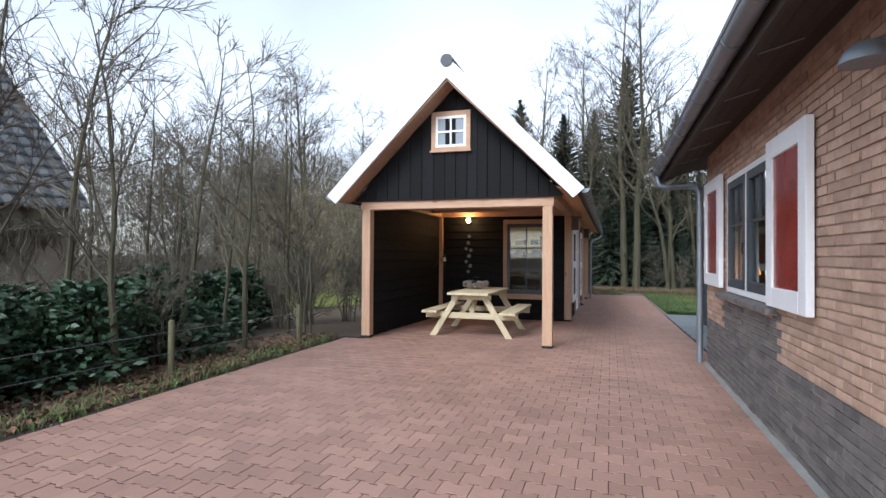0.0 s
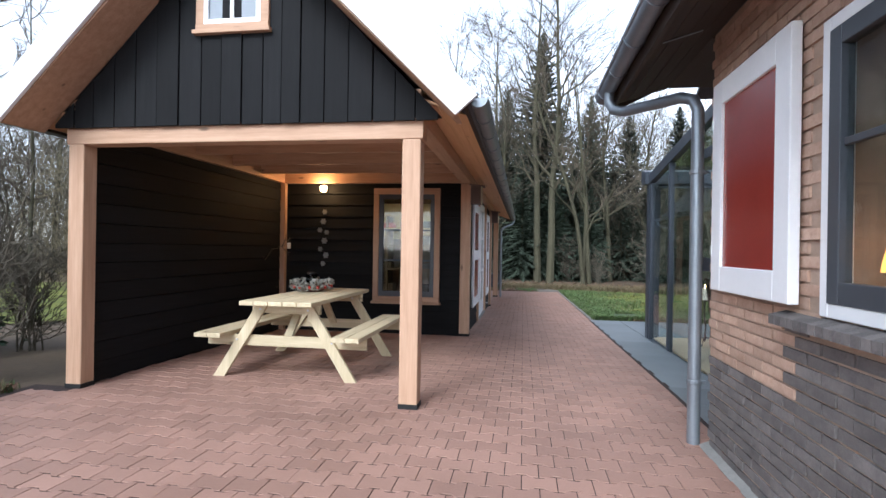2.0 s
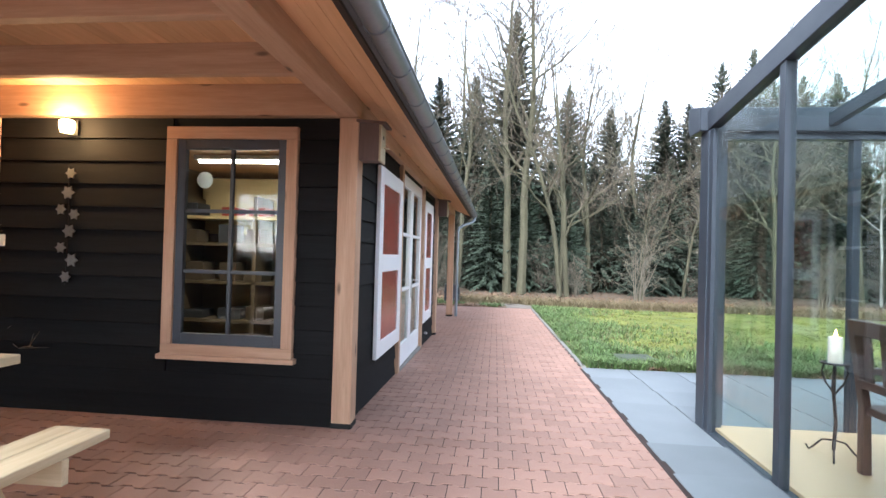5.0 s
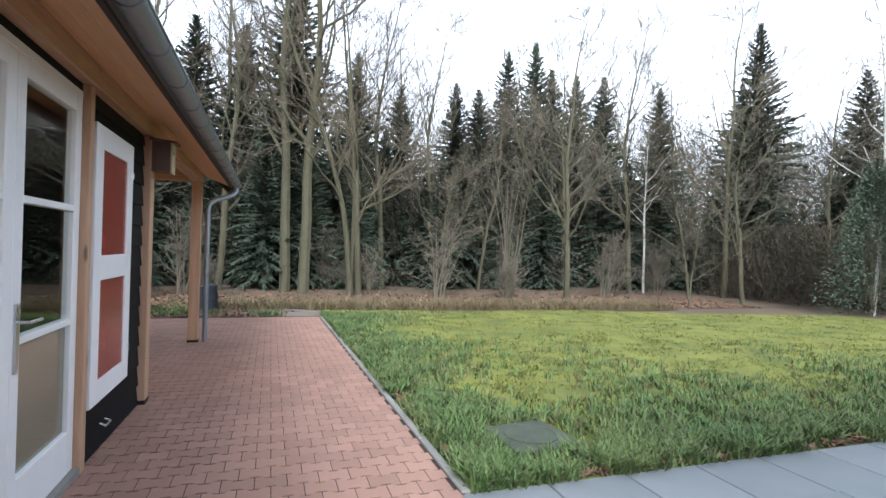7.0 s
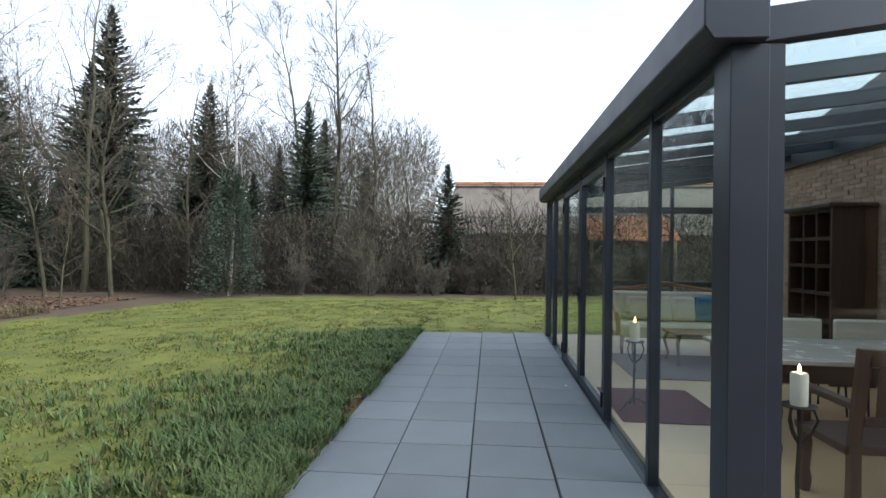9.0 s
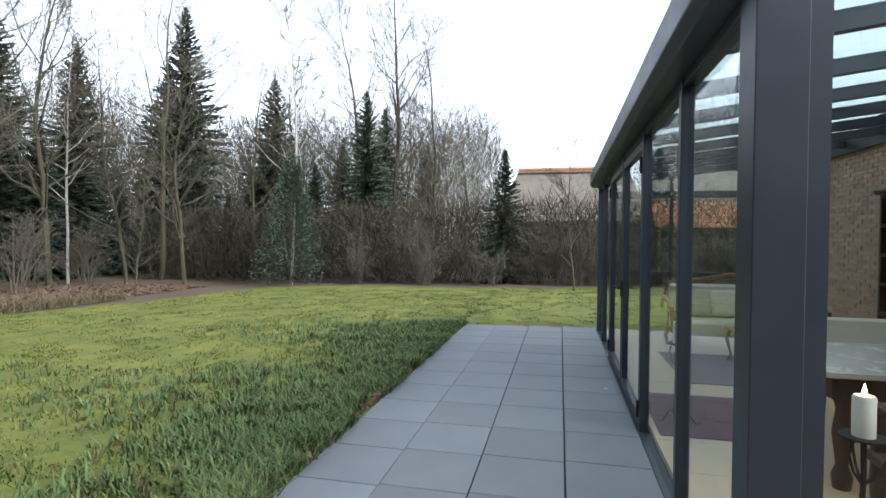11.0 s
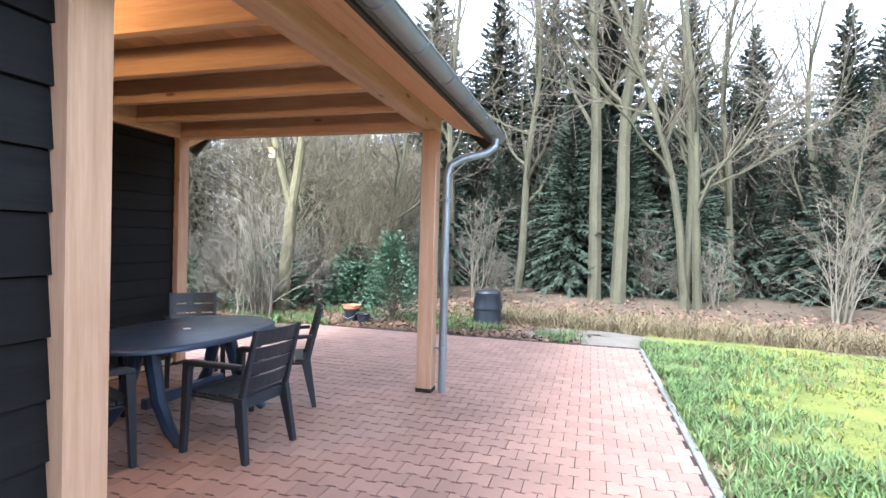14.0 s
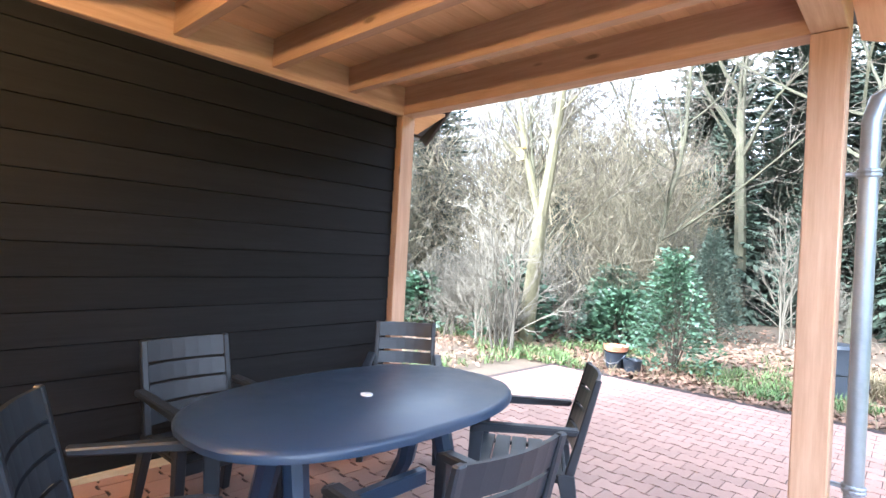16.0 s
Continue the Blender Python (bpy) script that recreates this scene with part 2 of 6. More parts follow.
class Shape:
    """Vertices and faces, filled by boxes, prisms, tubes and turned profiles."""

    def __init__(self):
        self.v, self.f = [], []

    def add(self, vs, fs):
        o = len(self.v)
        self.v += [tuple(p) for p in vs]
        self.f += [tuple(i + o for i in q) for q in fs]
        return self

    def box(self, x0, x1, y0, y1, z0, z1, m=None):
        vs = [Vector((x, y, z)) for z in (z0, z1) for y in (y0, y1) for x in (x0, x1)]
        if m is not None:
            vs = [m @ p for p in vs]
        return self.add(vs, [(0, 2, 3, 1), (4, 5, 7, 6), (0, 1, 5, 4), (2, 6, 7, 3), (0, 4, 6, 2), (1, 3, 7, 5)])

    def bar(self, a, b, w, h, up=(0, 0, 1)):
        """A square bar from a to b, w wide and h high."""
        a, b, up = Vector(a), Vector(b), Vector(up)
        d = (b - a).normalized()
        s = d.cross(up).normalized()
        u = s.cross(d)
        vs = [p + s * (i * w / 2) + u * (j * h / 2) for p in (a, b) for i, j in ((-1, -1), (1, -1), (1, 1), (-1, 1))]
        return self.add(vs, [(3, 2, 1, 0), (4, 5, 6, 7), (0, 1, 5, 4), (1, 2, 6, 5), (2, 3, 7, 6), (3, 0, 4, 7)])

    def prism(self, pts, d):
        """A flat outline pts (3D) pushed along d."""
        n = len(pts)
        d = Vector(d)
        vs = [Vector(p) for p in pts] + [Vector(p) + d for p in pts]
        return self.add(vs, [tuple(range(n - 1, -1, -1)), tuple(range(n, 2 * n))] + [(i, (i + 1) % n, n + (i + 1) % n, n + i) for i in range(n)])

    def tube(self, pts, radii, k=8, caps=True):
        """A round tube through pts with a radius at each."""
        pts = [Vector(p) for p in pts]
        o = len(self.v)
        side = None
        for i, p in enumerate(pts):
            d = (pts[min(i + 1, len(pts) - 1)] - pts[max(i - 1, 0)]).normalized()
            if side is None or abs(side.dot(d)) > 0.95:
                side = d.orthogonal().normalized()
            side = (side - d * side.dot(d)).normalized()
            w = d.cross(side)
            r = radii[i] if hasattr(radii, "__len__") else radii
            for j in range(k):
                q = 2 * math.pi * j / k
                self.v.append(tuple(p + side * (r * math.cos(q)) + w * (r * math.sin(q))))
        for i in range(len(pts) - 1):
            for j in range(k):
                a, b = o + i * k + j, o + i * k + (j + 1) % k
                self.f.append((a, b, b + k, a + k))
        if caps:
            self.f.append(tuple(o + j for j in range(k - 1, -1, -1)))
            e = o + (len(pts) - 1) * k
            self.f.append(tuple(e + j for j in range(k)))
        return self

    def turned(self, profile, k=20, at=(0, 0, 0)):
        """A profile of (radius, height) turned about the upright axis."""
        o = len(self.v)
        for r, z in profile:
            for j in range(k):
                q = 2 * math.pi * j / k
                self.v.append((at[0] + r * math.cos(q), at[1] + r * math.sin(q), at[2] + z))
        for i in range(len(profile) - 1):
            for j in range(k):
                a, b = o + i * k + j, o + i * k + (j + 1) % k
                self.f.append((a, b, b + k, a + k))
        self.f.append(tuple(o + j for j in range(k - 1, -1, -1)))
        e = o + (len(profile) - 1) * k
        self.f.append(tuple(e + j for j in range(k)))
        return self

    def mesh(self, name, material, bevel=0.0, smooth=False, off=(0, 0, 0)):
        me = bpy.data.meshes.new(name)
        me.from_pydata([(x - off[0], y - off[1], z - off[2]) for x, y, z in self.v], [], self.f)
        me.validate()
        if bevel:
            bm = bmesh.new()
            bm.from_mesh(me)
            edges = [e for e in bm.edges if len(e.link_faces) == 2 and e.calc_face_angle(0) > 0.5]
            bmesh.ops.bevel(bm, geom=edges, offset=bevel, segments=1, affect="EDGES", clamp_overlap=True)
            bm.to_mesh(me)
            bm.free()
        if smooth:
            me.shade_smooth()
            me.set_sharp_from_angle(angle=radians(40))
        me.materials.append(material)
        return me


def thing(name, at, label, category, group="", kind=""):
    ob = new(name)
    ob.location = at
    ob.empty_display_size = 0.2
    return tagged(ob, label, category, group, kind)


def base_of(ob):
    p = Vector((0, 0, 0))
    while ob is not None:
        p += ob.location
        ob = ob.parent
    return p


def part(name, shape, material, parent, label="", bevel=0.0, smooth=False, local=False):
    """One mesh under a thing or a part; the shape is in world metres unless local."""
    off = (0, 0, 0) if local else base_of(parent)
    ob = new(name, shape.mesh(name, material, bevel, smooth, off))
    ob.parent = parent
    if label:
        ob["label"] = label
    return ob


def solo(name, shape, material, label, category, kind="", bevel=0.0, smooth=False, at=(0, 0, 0), group=""):
    """A thing that is one single mesh."""
    ob = new(name, shape.mesh(name, material, bevel, smooth, at))
    ob.location = at
    return tagged(ob, label, category, group, kind)


def S():
    return Shape()


# ---- ground, paving and terrace ----
def lawn_edge(x):
    """How far north the mown lawn reaches at x."""
    return 27.4 - 0.10 * x + 0.25 * math.sin(x * 0.9) - max(0.0, x - 9.0) * 0.20


def sheet(xs, ys, lift, inside=None, rough=0.0):
    s = Shape()
    keep = {}
    for i, x in enumerate(xs):
        for j, y in enumerate(ys):
            z = ground(y) + lift + (rough * noise.noise((x * 0.6, y * 0.6, 3.0)) if rough else 0.0)
            keep[i, j] = len(s.v)
            s.v.append((x, y, z))
    for i in range(len(xs) - 1):
        for j in range(len(ys) - 1):
            if inside is None or inside((xs[i] + xs[i + 1]) / 2, (ys[j] + ys[j + 1]) / 2):
                s.f.append((keep[i, j], keep[i + 1, j], keep[i + 1, j + 1], keep[i, j + 1]))
    return s


def steps(a, b, d):
    n = max(1, round((b - a) / d))
    return [a + (b - a) * i / n for i in range(n + 1)]


far_x = [-400, -150, -60] + steps(-40, 45, 2.0) + [60, 150, 400]
far_y = [-400, -100, -40] + steps(-20, 60, 2.0) + [80, 150, 400]
solo("ground", sheet(far_x, far_y, -0.05), soil_mat, "brown leaf-littered soil under the trees", "ground", "structure", smooth=True)


def in_lawn(x, y):
    if x < 1.42 or y > lawn_edge(x) or x > 17.6 + 0.3 * math.sin(y * 0.7):
        return False
    return y > 15.6 or x > 9.65


solo("lawn", sheet(steps(1.42, 27, 0.3), steps(6, 29.1, 0.3), -0.012, in_lawn, 0.02), lawn_mat, "mown green winter lawn with yellowish patches", "lawn", "structure", smooth=True)
solo("lawn", sheet(steps(-27, -7.5, 0.5), steps(7, 27, 0.5), -0.03, lambda x, y: (x + 16) ** 2 / 70 + (y - 16.5) ** 2 / 60 < 1, 0.03), lawn_mat, "small green lawn behind the hedge", "lawn", "structure", smooth=True)

PAVE_W, PAVE_N = -4.25, 25.7


def pave_sides(y):
    left = -4.58 if y < 8.3 else (-4.22 if y < 22.3 else -4.6)
    right = 1.03 if y < 7.7 else (1.185 if y < 15.6 else 1.22)
    return left, right


def in_paving(x, y):
    left, right = pave_sides(y)
    return -7 < y < PAVE_N and left < x < right


# bedding under the pavers
bed = solo("paving", sheet(steps(-4.7, 1.25, 0.33), steps(-7.1, 25.75, 0.3), -0.0055, lambda x, y: in_paving(x, y) or in_paving(x + 0.15, y) and in_paving(x, y + 0.1)), joint_mat,
           "red interlocking concrete paving, damp, with dark joints", "paving", "structure")
PL, PR = 0.200, 0.165
half = [(-.0978, .0930), (-.056, .0930), (-.026, .0650), (.026, .0650), (.056, .0930), (.0978, .0930)]
outline = half + [(-x, -y) for x, y in half]


def paver_shape(s, cx, cy, tilt=True, lift=0.0):
    o = len(s.v)
    for k, z in ((0.962, 0.0), (0.967, -0.003), (0.967, -0.016)):
        for x, y in outline:
            px, py = x * (3 + k) / 4, y * (2 * k - 1)
            if tilt:
                left, right = pave_sides(cy)
                px = max(left - cx, min(right - cx, px))
            s.v.append((cx + px, cy + py, (ground(cy + py) if tilt else 0.0) + z + lift))
    s.f.append(tuple(o + 11 - i for i in range(12)))
    for r in (0, 12):
        for i in range(12):
            j = (i + 1) % 12
            s.f.append((o + r + i, o + r + j, o + r + 12 + j, o + r + 12 + i))


pv = Shape()
paver_shape(pv, 0, 0, tilt=False)
paver_mesh = pv.mesh("paver", paver_mat)
rest = Shape()
near_pavers = []
rng = random.Random(5)
row = 0
y = -7.0
while y < PAVE_N - 0.05:
    x = -4.7 + (row % 2) * PL / 2
    while x < 1.4:
        lo, hi = pave_sides(y)
        if lo - 0.06 < x < hi + 0.06:
            lift = rng.uniform(-0.0015, 0.0015)
            if 10.2 < y < 14.9 and -0.62 < x < 1.01:
                near_pavers.append((x, y, lift))
            else:
                paver_shape(rest, x, y, True, lift)
        x += PL
    y += PR
    row += 1
ob = part("pavers", rest, paver_far, bed)
ob["kind"] = "stuff"

# grey edging kerb along the lawn
kerb = solo("kerb", S(), concrete, "narrow grey concrete edging between paving and lawn", "kerb", "structure")
yy = 15.62
while yy < 25.4:
    part("kerb_stone", S().prism([(1.23, yy, ground(yy) - .1), (1.29, yy, ground(yy) - .1), (1.29, yy, ground(yy) + .012), (1.23, yy, ground(yy) + .012)], (0, 0.985, -0.0207)), concrete, kerb, bevel=0.006)
    yy += 1.0

# terrace of grey slabs round the garden room
slab_bed = solo("terrace", S().prism([(1.19, 15.58, ground(15.58) - .1), (1.19, 15.58, ground(15.58) - .022), (1.19, 13.1, ground(13.1) - .022), (1.19, 13.1, ground(13.1) - .1)], (8.43, 0, 0)).prism([(1.19, 13.1, ground(13.1) - .1), (1.19, 13.1, ground(13.1) - .022), (1.19, 8.0, ground(8.0) - .022), (1.19, 8.0, ground(8.0) - .1)], (.62, 0, 0)), slab_joint, "terrace of square grey concrete slabs", "terrace", "structure")
slab_mesh = S().box(-.2945, .2945, -.2945, .2945, -.04, 0).mesh("slab", slab_mat, bevel=0.004)
slabs = [(1.52 + .6 * i, 15.30 - .6 * j) for i in range(14) for j in range(4)] + [(1.52, 12.90 - .6 * i) for i in range(8)]

# ---- the timber barn ----
barn = thing("timber_barn", (-2.65, 8.36, ground(8.36)), "black boarded timber barn with open ends and white gable trim", "barn")
PE, PWX, PT = -1.05, -4.32, 0.155


def post(x0, y0, top):
    z = ground(y0)
    p = part("post", S().box(x0, x0 + PT, y0, y0 + PT, z + 0.035, top), timber[2], barn, bevel=0.006)
    part("post_foot", S().box(x0 - .004, x0 + PT + .004, y0 - .004, y0 + PT + .004, z, z + .04), rubber, p, "black damp-proof post foot")
    return p


for x0, y0, top in ((PE - PT, 8.36, 2.29), (PWX, 8.36, 2.29), (PE - PT, 12.46, 2.45), (PE - PT, 18.20, 2.45), (PE - PT, 22.0, 2.45), (PWX, 22.0, 2.45)):
    post(x0, y0, top)
part("corner_post", S().box(-4.24, -4.15, 12.38, 12.47, ground(12.4), 2.45), timber[2], barn)
# beams
part("front_beam", S().box(PWX - .02, PE + .02, 8.355, 8.52, 2.29, 2.44), timber[0], barn, bevel=0.006)
for x0 in (PE - PT, PWX):
    part("side_beam", S().box(x0, x0 + PT, 8.36, 22.16, 2.452, 2.70), timber[1], barn, bevel=0.005)
part("cross_beam", S().box(PWX + PT, PE - PT, 12.40, 12.50, 2.452, 2.70), timber[0], barn, bevel=0.004)
part("cross_beam", S().box(PWX + PT, PE - PT, 18.42, 18.50, 2.452, 2.70), timber[0], barn, bevel=0.004)
part("end_beam", S().box(PWX + PT, PE - PT, 22.01, 22.15, 2.455, 2.76), timber[0], barn, bevel=0.004)
for y0 in (9.2, 10.0, 10.8, 11.6, 18.80, 19.42, 20.08, 20.74, 21.40):
    part("joist", S().box(PWX + PT, PE - PT, y0, y0 + .07, 2.50, 2.70), timber[0], barn, bevel=0.003)
xb = PWX + 0.02
while xb < PE - .02:
    for y0, y1 in ((8.53, 12.5), (18.4, 22.15)):
        part("ceiling_board", S().box(xb, min(xb + .137, PE), y0, y1, 2.70, 2.72), ceiling_wood, barn)
    xb += .14
# eaves: soffit boards, fascia
for sx in (1, -1):
    ex = lambda d: -2.65 + sx * d
    for k in range(3):
        sf = Shape()
        d0, d1 = 1.60 + k * 0.135, 1.60 + k * 0.135 + 0.131
        zz = lambda d: 2.60 - (d - 1.60) * 0.36
        sf.prism([(ex(d0), 8.34, zz(d0)), (ex(d1), 8.34, zz(d1)), (ex(d1), 8.34, zz(d1) + .02), (ex(d0), 8.34, zz(d0) + .02)], (0, 14.3, 0))
        part("soffit_board", sf, soffit_wood, barn)
    part("roof_slope", S().prism([(ex(0), 7.95, 4.585), (ex(2.06), 7.95, 2.49), (ex(2.0), 7.95, 2.45), (ex(1.55), 7.95, 2.75), (ex(0), 7.95, 4.40)], (0, 14.8, 0)), roof_tile, barn, "grey tiled roof")
    # verge boards, front and back
    for y0, nm in ((7.90, "verge_board"), (22.72, "verge_board")):
        part(nm, S().prism([(ex(0), y0, 4.64), (ex(2.10), y0, 2.50), (ex(1.94), y0, 2.36), (ex(0), y0, 4.30)], (0, .035, 0)), white if y0 < 9 else brown_soffit, barn, "white painted verge board" if y0 < 9 else "brown verge board", bevel=0.004)
    part("verge_soffit", S().prism([(ex(0), 7.94, 4.30), (ex(1.94), 7.94, 2.40), (ex(1.90), 7.94, 2.40), (ex(0), 7.94, 4.26)], (0, .40, 0)), timber[0], barn)
    # gutter: open half round
    gx = ex(2.10)
    gp = [(gx + .066 * math.cos(q), gp_z) for q, gp_z in ((math.pi + math.pi * i / 10, 2.60 - .10 + .066 * math.sin(math.pi + math.pi * i / 10)) for i in range(11))]
    gu = Shape()
    o = len(gu.v)
    for y0 in (8.0, 22.76):
        gu.v += [(x, y0, z) for x, z in gp] + [(gx + (x - gx) * .94, y0, z + .002) for x, z in gp]
    n = len(gp)
    for i in range(n - 1):
        gu.f += [(i, i + 1, 2 * n + i + 1, 2 * n + i), (n + i + 1, n + i, 3 * n + i, 3 * n + i + 1), (i + 1, i, n + i, n + i + 1), (2 * n + i, 2 * n + i + 1, 3 * n + i + 1, 3 * n + i)]
    gu.f += [(0, 2 * n, 3 * n, n), (n - 1, 2 * n - 1, 4 * n - 1, 3 * n - 1)]
    gt = part("gutter", gu, zinc, barn, "zinc half-round gutter with brackets", smooth=True)
    part("gutter_end", S().prism([(x, 7.99, z) for x, z in gp], (0, .012, 0)), zinc, gt)
    part("gutter_end", S().prism([(x, 22.75, z) for x, z in gp], (0, .012, 0)), zinc, gt)
    part("gutter_bead", S().tube([(gx + sx * .066, 8.0, 2.502), (gx + sx * .066, 22.76, 2.502)], .009, 6), zinc, gt)
    yb = 8.5
    while yb < 22.7:
        part("bracket", S().tube([(gx + .070 * math.cos(math.pi + math.pi * i / 8), yb, 2.5 + .070 * math.sin(math.pi + math.pi * i / 8)) for i in range(9)], .006, 4), zinc, gt)
        yb += 0.6
    part("fascia", S().box(*sorted((ex(1.985), ex(2.015))), 8.0, 22.72, 2.44, 2.58), brown_soffit, barn)
part("ridge_cap", S().tube([(-2.65, 7.88, 4.57), (-2.65, 22.8, 4.57)], .10, 12), roof_tile, barn, "grey half-round ridge tile", smooth=True)
# downpipe at the back post
dx, dy = -0.955, 22.08
part("downpipe", S().tube([(-.55, 22.5, 2.44), (-.55, 22.5, 2.36), (-.62, 22.43, 2.28), (-.84, 22.2, 2.18), (dx + .02, dy + .02, 2.10), (dx, dy, 2.0), (dx, dy, ground(dy))], .04, 12), zinc, barn, "zinc downpipe", smooth=True)
for zc in (1.75, 0.25):
    part("pipe_clip", S().turned([(.046, -.02), (.05, -.014), (.05, -.006), (.046, 0), (.05, .006), (.05, .014), (.046, .02)], 14, (dx, dy, zc)).box(dx - .09, dx - .03, dy - .01, dy + .01, zc - .01, zc + .01), zinc, barn)
# gable front of upright black boards
gw = part("gable_wall", S().prism([(-4.42, 8.345, 2.46), (-.88, 8.345, 2.46), (-2.65, 8.345, 4.32)], (0, .05, 0)), black[2], barn)
bx = -4.42
rng = random.Random(9)
while bx < -.92:
    w = rng.choice((.17, .19, .21))
    x1 = min(bx + w, -.88)
    top = lambda x: 2.46 + (1.77 - abs(x + 2.65)) * 1.045
    d = .006 if rng.random() < .5 else .016
    pts = [(bx + .004, 2.43), (x1 - .004, 2.43), (x1 - .004, max(2.45, top(x1 - .004))), (bx + .004, max(2.45, top(bx + .004)))]
    if bx < -2.65 < x1:
        pts.insert(3, (-2.65, top(-2.65)))
    part("board", S().prism([(px, 8.343 - .018 - d, pz) for px, pz in pts], (0, .02, 0)), black[2], gw, bevel=0.003)
    bx = x1
# gable window: wooden surround, white sash, four panes
gwin = part("gable_window", S().box(-3.03, -2.36, 8.285, 8.335, 3.215, 3.29).box(-3.03, -2.36, 8.29, 8.335, 3.80, 3.88).box(-3.03, -2.955, 8.29, 8.335, 3.29, 3.80).box(-2.435, -2.36, 8.29, 8.335, 3.29, 3.80).box(-3.05, -2.34, 8.265, 8.335, 3.205, 3.24), timber[0], barn, "small square gable window in a timber surround", bevel=0.003)
part("sash", S().box(-2.955, -2.435, 8.29, 8.325, 3.29, 3.33).box(-2.955, -2.435, 8.29, 8.325, 3.76, 3.80).box(-2.955, -2.915, 8.29, 8.325, 3.33, 3.76).box(-2.475, -2.435, 8.29, 8.325, 3.33, 3.76).box(-2.71, -2.68, 8.29, 8.325, 3.33, 3.76).box(-2.915, -2.475, 8.292, 8.323, 3.53, 3.56), white, gwin, "white painted sash")
part("pane", S().box(-2.915, -2.475, 8.31, 8.314, 3.33, 3.76), mat("dim_glass", (0.22, 0.25, 0.28), 0.06, 0.1, 2, 9, 0, spec=0.8), gwin)


def boarded(name, a, b, along, fixed, z0, z1, out, material, pitch=0.19, rebate=None, deep=.024):
    """A wall of overlapping horizontal boards; along 0: runs in x, 1: in y; out: side it faces."""
    back = .06
    core = Shape()
    spans = [(a, b, z0, z1)]
    for ha, hb, hz0, hz1 in (rebate or []):
        spans = [(a, ha, z0, z1), (hb, b, z0, z1), (ha, hb, z0, hz0), (ha, hb, hz1, z1)]
    for p0, p1, q0, q1 in spans:
        if along:
            core.box(*sorted((fixed, fixed - out * back)), p0, p1, q0, q1)
        else:
            core.box(p0, p1, *sorted((fixed, fixed - out * back)), q0, q1)
    w = part(name, core, material, barn, "black stained overlapping boards")
    z = z0
    while z < z1 - .02:
        zt = min(z + pitch, z1)
        t0, t1 = out * deep, out * .007
        prof = [(fixed + t0, z + .002), (fixed + t1, zt - .004), (fixed + out * .001, zt), (fixed + out * .001, z + .002)]
        pieces = [(a, b)]
        for hole in (rebate or []):
            ha, hb, hz0, hz1 = hole
            if zt > hz0 + .02 and z < hz1 - .02:
                pieces = [p for q in pieces for p in ((q[0], min(q[1], ha)), (max(q[0], hb), q[1])) if p[1] - p[0] > .02]
        for p0, p1 in pieces:
            if along:
                part("board", S().prism([(x, p0, zz) for x, zz in prof], (0, p1 - p0, 0)), material, w)
            else:
                part("board", S().prism([(p0, x, zz) for x, zz in prof], (p1 - p0, 0, 0)), material, w)
        z = zt
    return w


boarded("west_wall", 8.52, 21.99, 1, -4.24, -.12, 2.46, 1, black[1], deep=.016)
part("west_wall_outside", S().box(-4.315, -4.305, 8.52, 21.99, -.12, 2.45), black[1], barn)
part("sill_plate", S().box(-4.24, -4.20, 18.45, 21.99, ground(20.5) + .0, ground(20.5) + .05), pale[1], barn)
boarded("south_wall", -4.235, PE - PT + .01, 0, 12.50, .0, 2.452, -1, black[0], rebate=[(-2.615, -1.555, .5, 2.36)])
boarded("north_wall", -4.235, PE - PT + .01, 0, 18.40, -.12, 2.452, 1, black[0])
boarded("east_wall", 12.62, 14.58, 1, -1.13, -.04, 2.46, 1, black[1])
boarded("east_wall", 16.62, 18.20, 1, -1.13, -.12, 2.46, 1, black[1])
part("lintel_board", S().box(-1.19, -1.125, 14.58, 16.62, 2.40, 2.46), black[1], barn)
# door posts
for y0, y1 in ((14.60, 14.70), (16.52, 16.60)):
    part("door_jamb", S().box(-1.20, -1.075, y0, y1, ground(y0), 2.45), timber[2], barn, bevel=0.004)
# French doors
fd = part("french_door", S().box(-1.19, -1.12, 14.70, 16.52, 2.35, 2.40), white, barn, "white glazed double doors", bevel=0.003)
for y0, y1 in ((14.705, 15.61), (15.615, 16.515)):
    zb = ground(15.7) + .03
    lf = Shape()
    for a, b, c, d in ((y0, y0 + .10, zb, 2.35), (y1 - .10, y1, zb, 2.35), (y0 + .1, y1 - .1, zb, zb + .27), (y0 + .1, y1 - .1, 2.25, 2.35), (y0 + .1, y1 - .1, .91, .95), (y0 + .1, y1 - .1, 1.62, 1.66)):
        lf.box(-1.175, -1.12, a, b, c, d)
    leaf = part("door_leaf", lf, white, fd, bevel=0.004)
    pn = part("pane", S().box(-1.15, -1.146, y0 + .1, y1 - .1, zb + .27, 2.25), pane, fd)
    pn.visible_shadow = False
    part("frosted_panel", S().box(-1.154, -1.151, y0 + .1, y1 - .1, zb + .27, .91), mat("frosted_brown_panel", (0.30, 0.23, 0.17), 0.3, 0.1, 2, 20, 0), fd)
hd = part("door_handle", S().box(-1.12, -1.108, 15.64, 15.675, .78, 1.12).tube([(-1.11, 15.658, 1.03), (-1.055, 15.658, 1.03), (-1.055, 15.67, 1.03), (-1.055, 15.79, 1.03)], .009, 8), steel, fd, "steel lever handle", smooth=True)
part("threshold", S().box(-1.2, -1.08, 14.70, 16.52, ground(15.7) - .03, ground(15.7) + .03), concrete, barn)


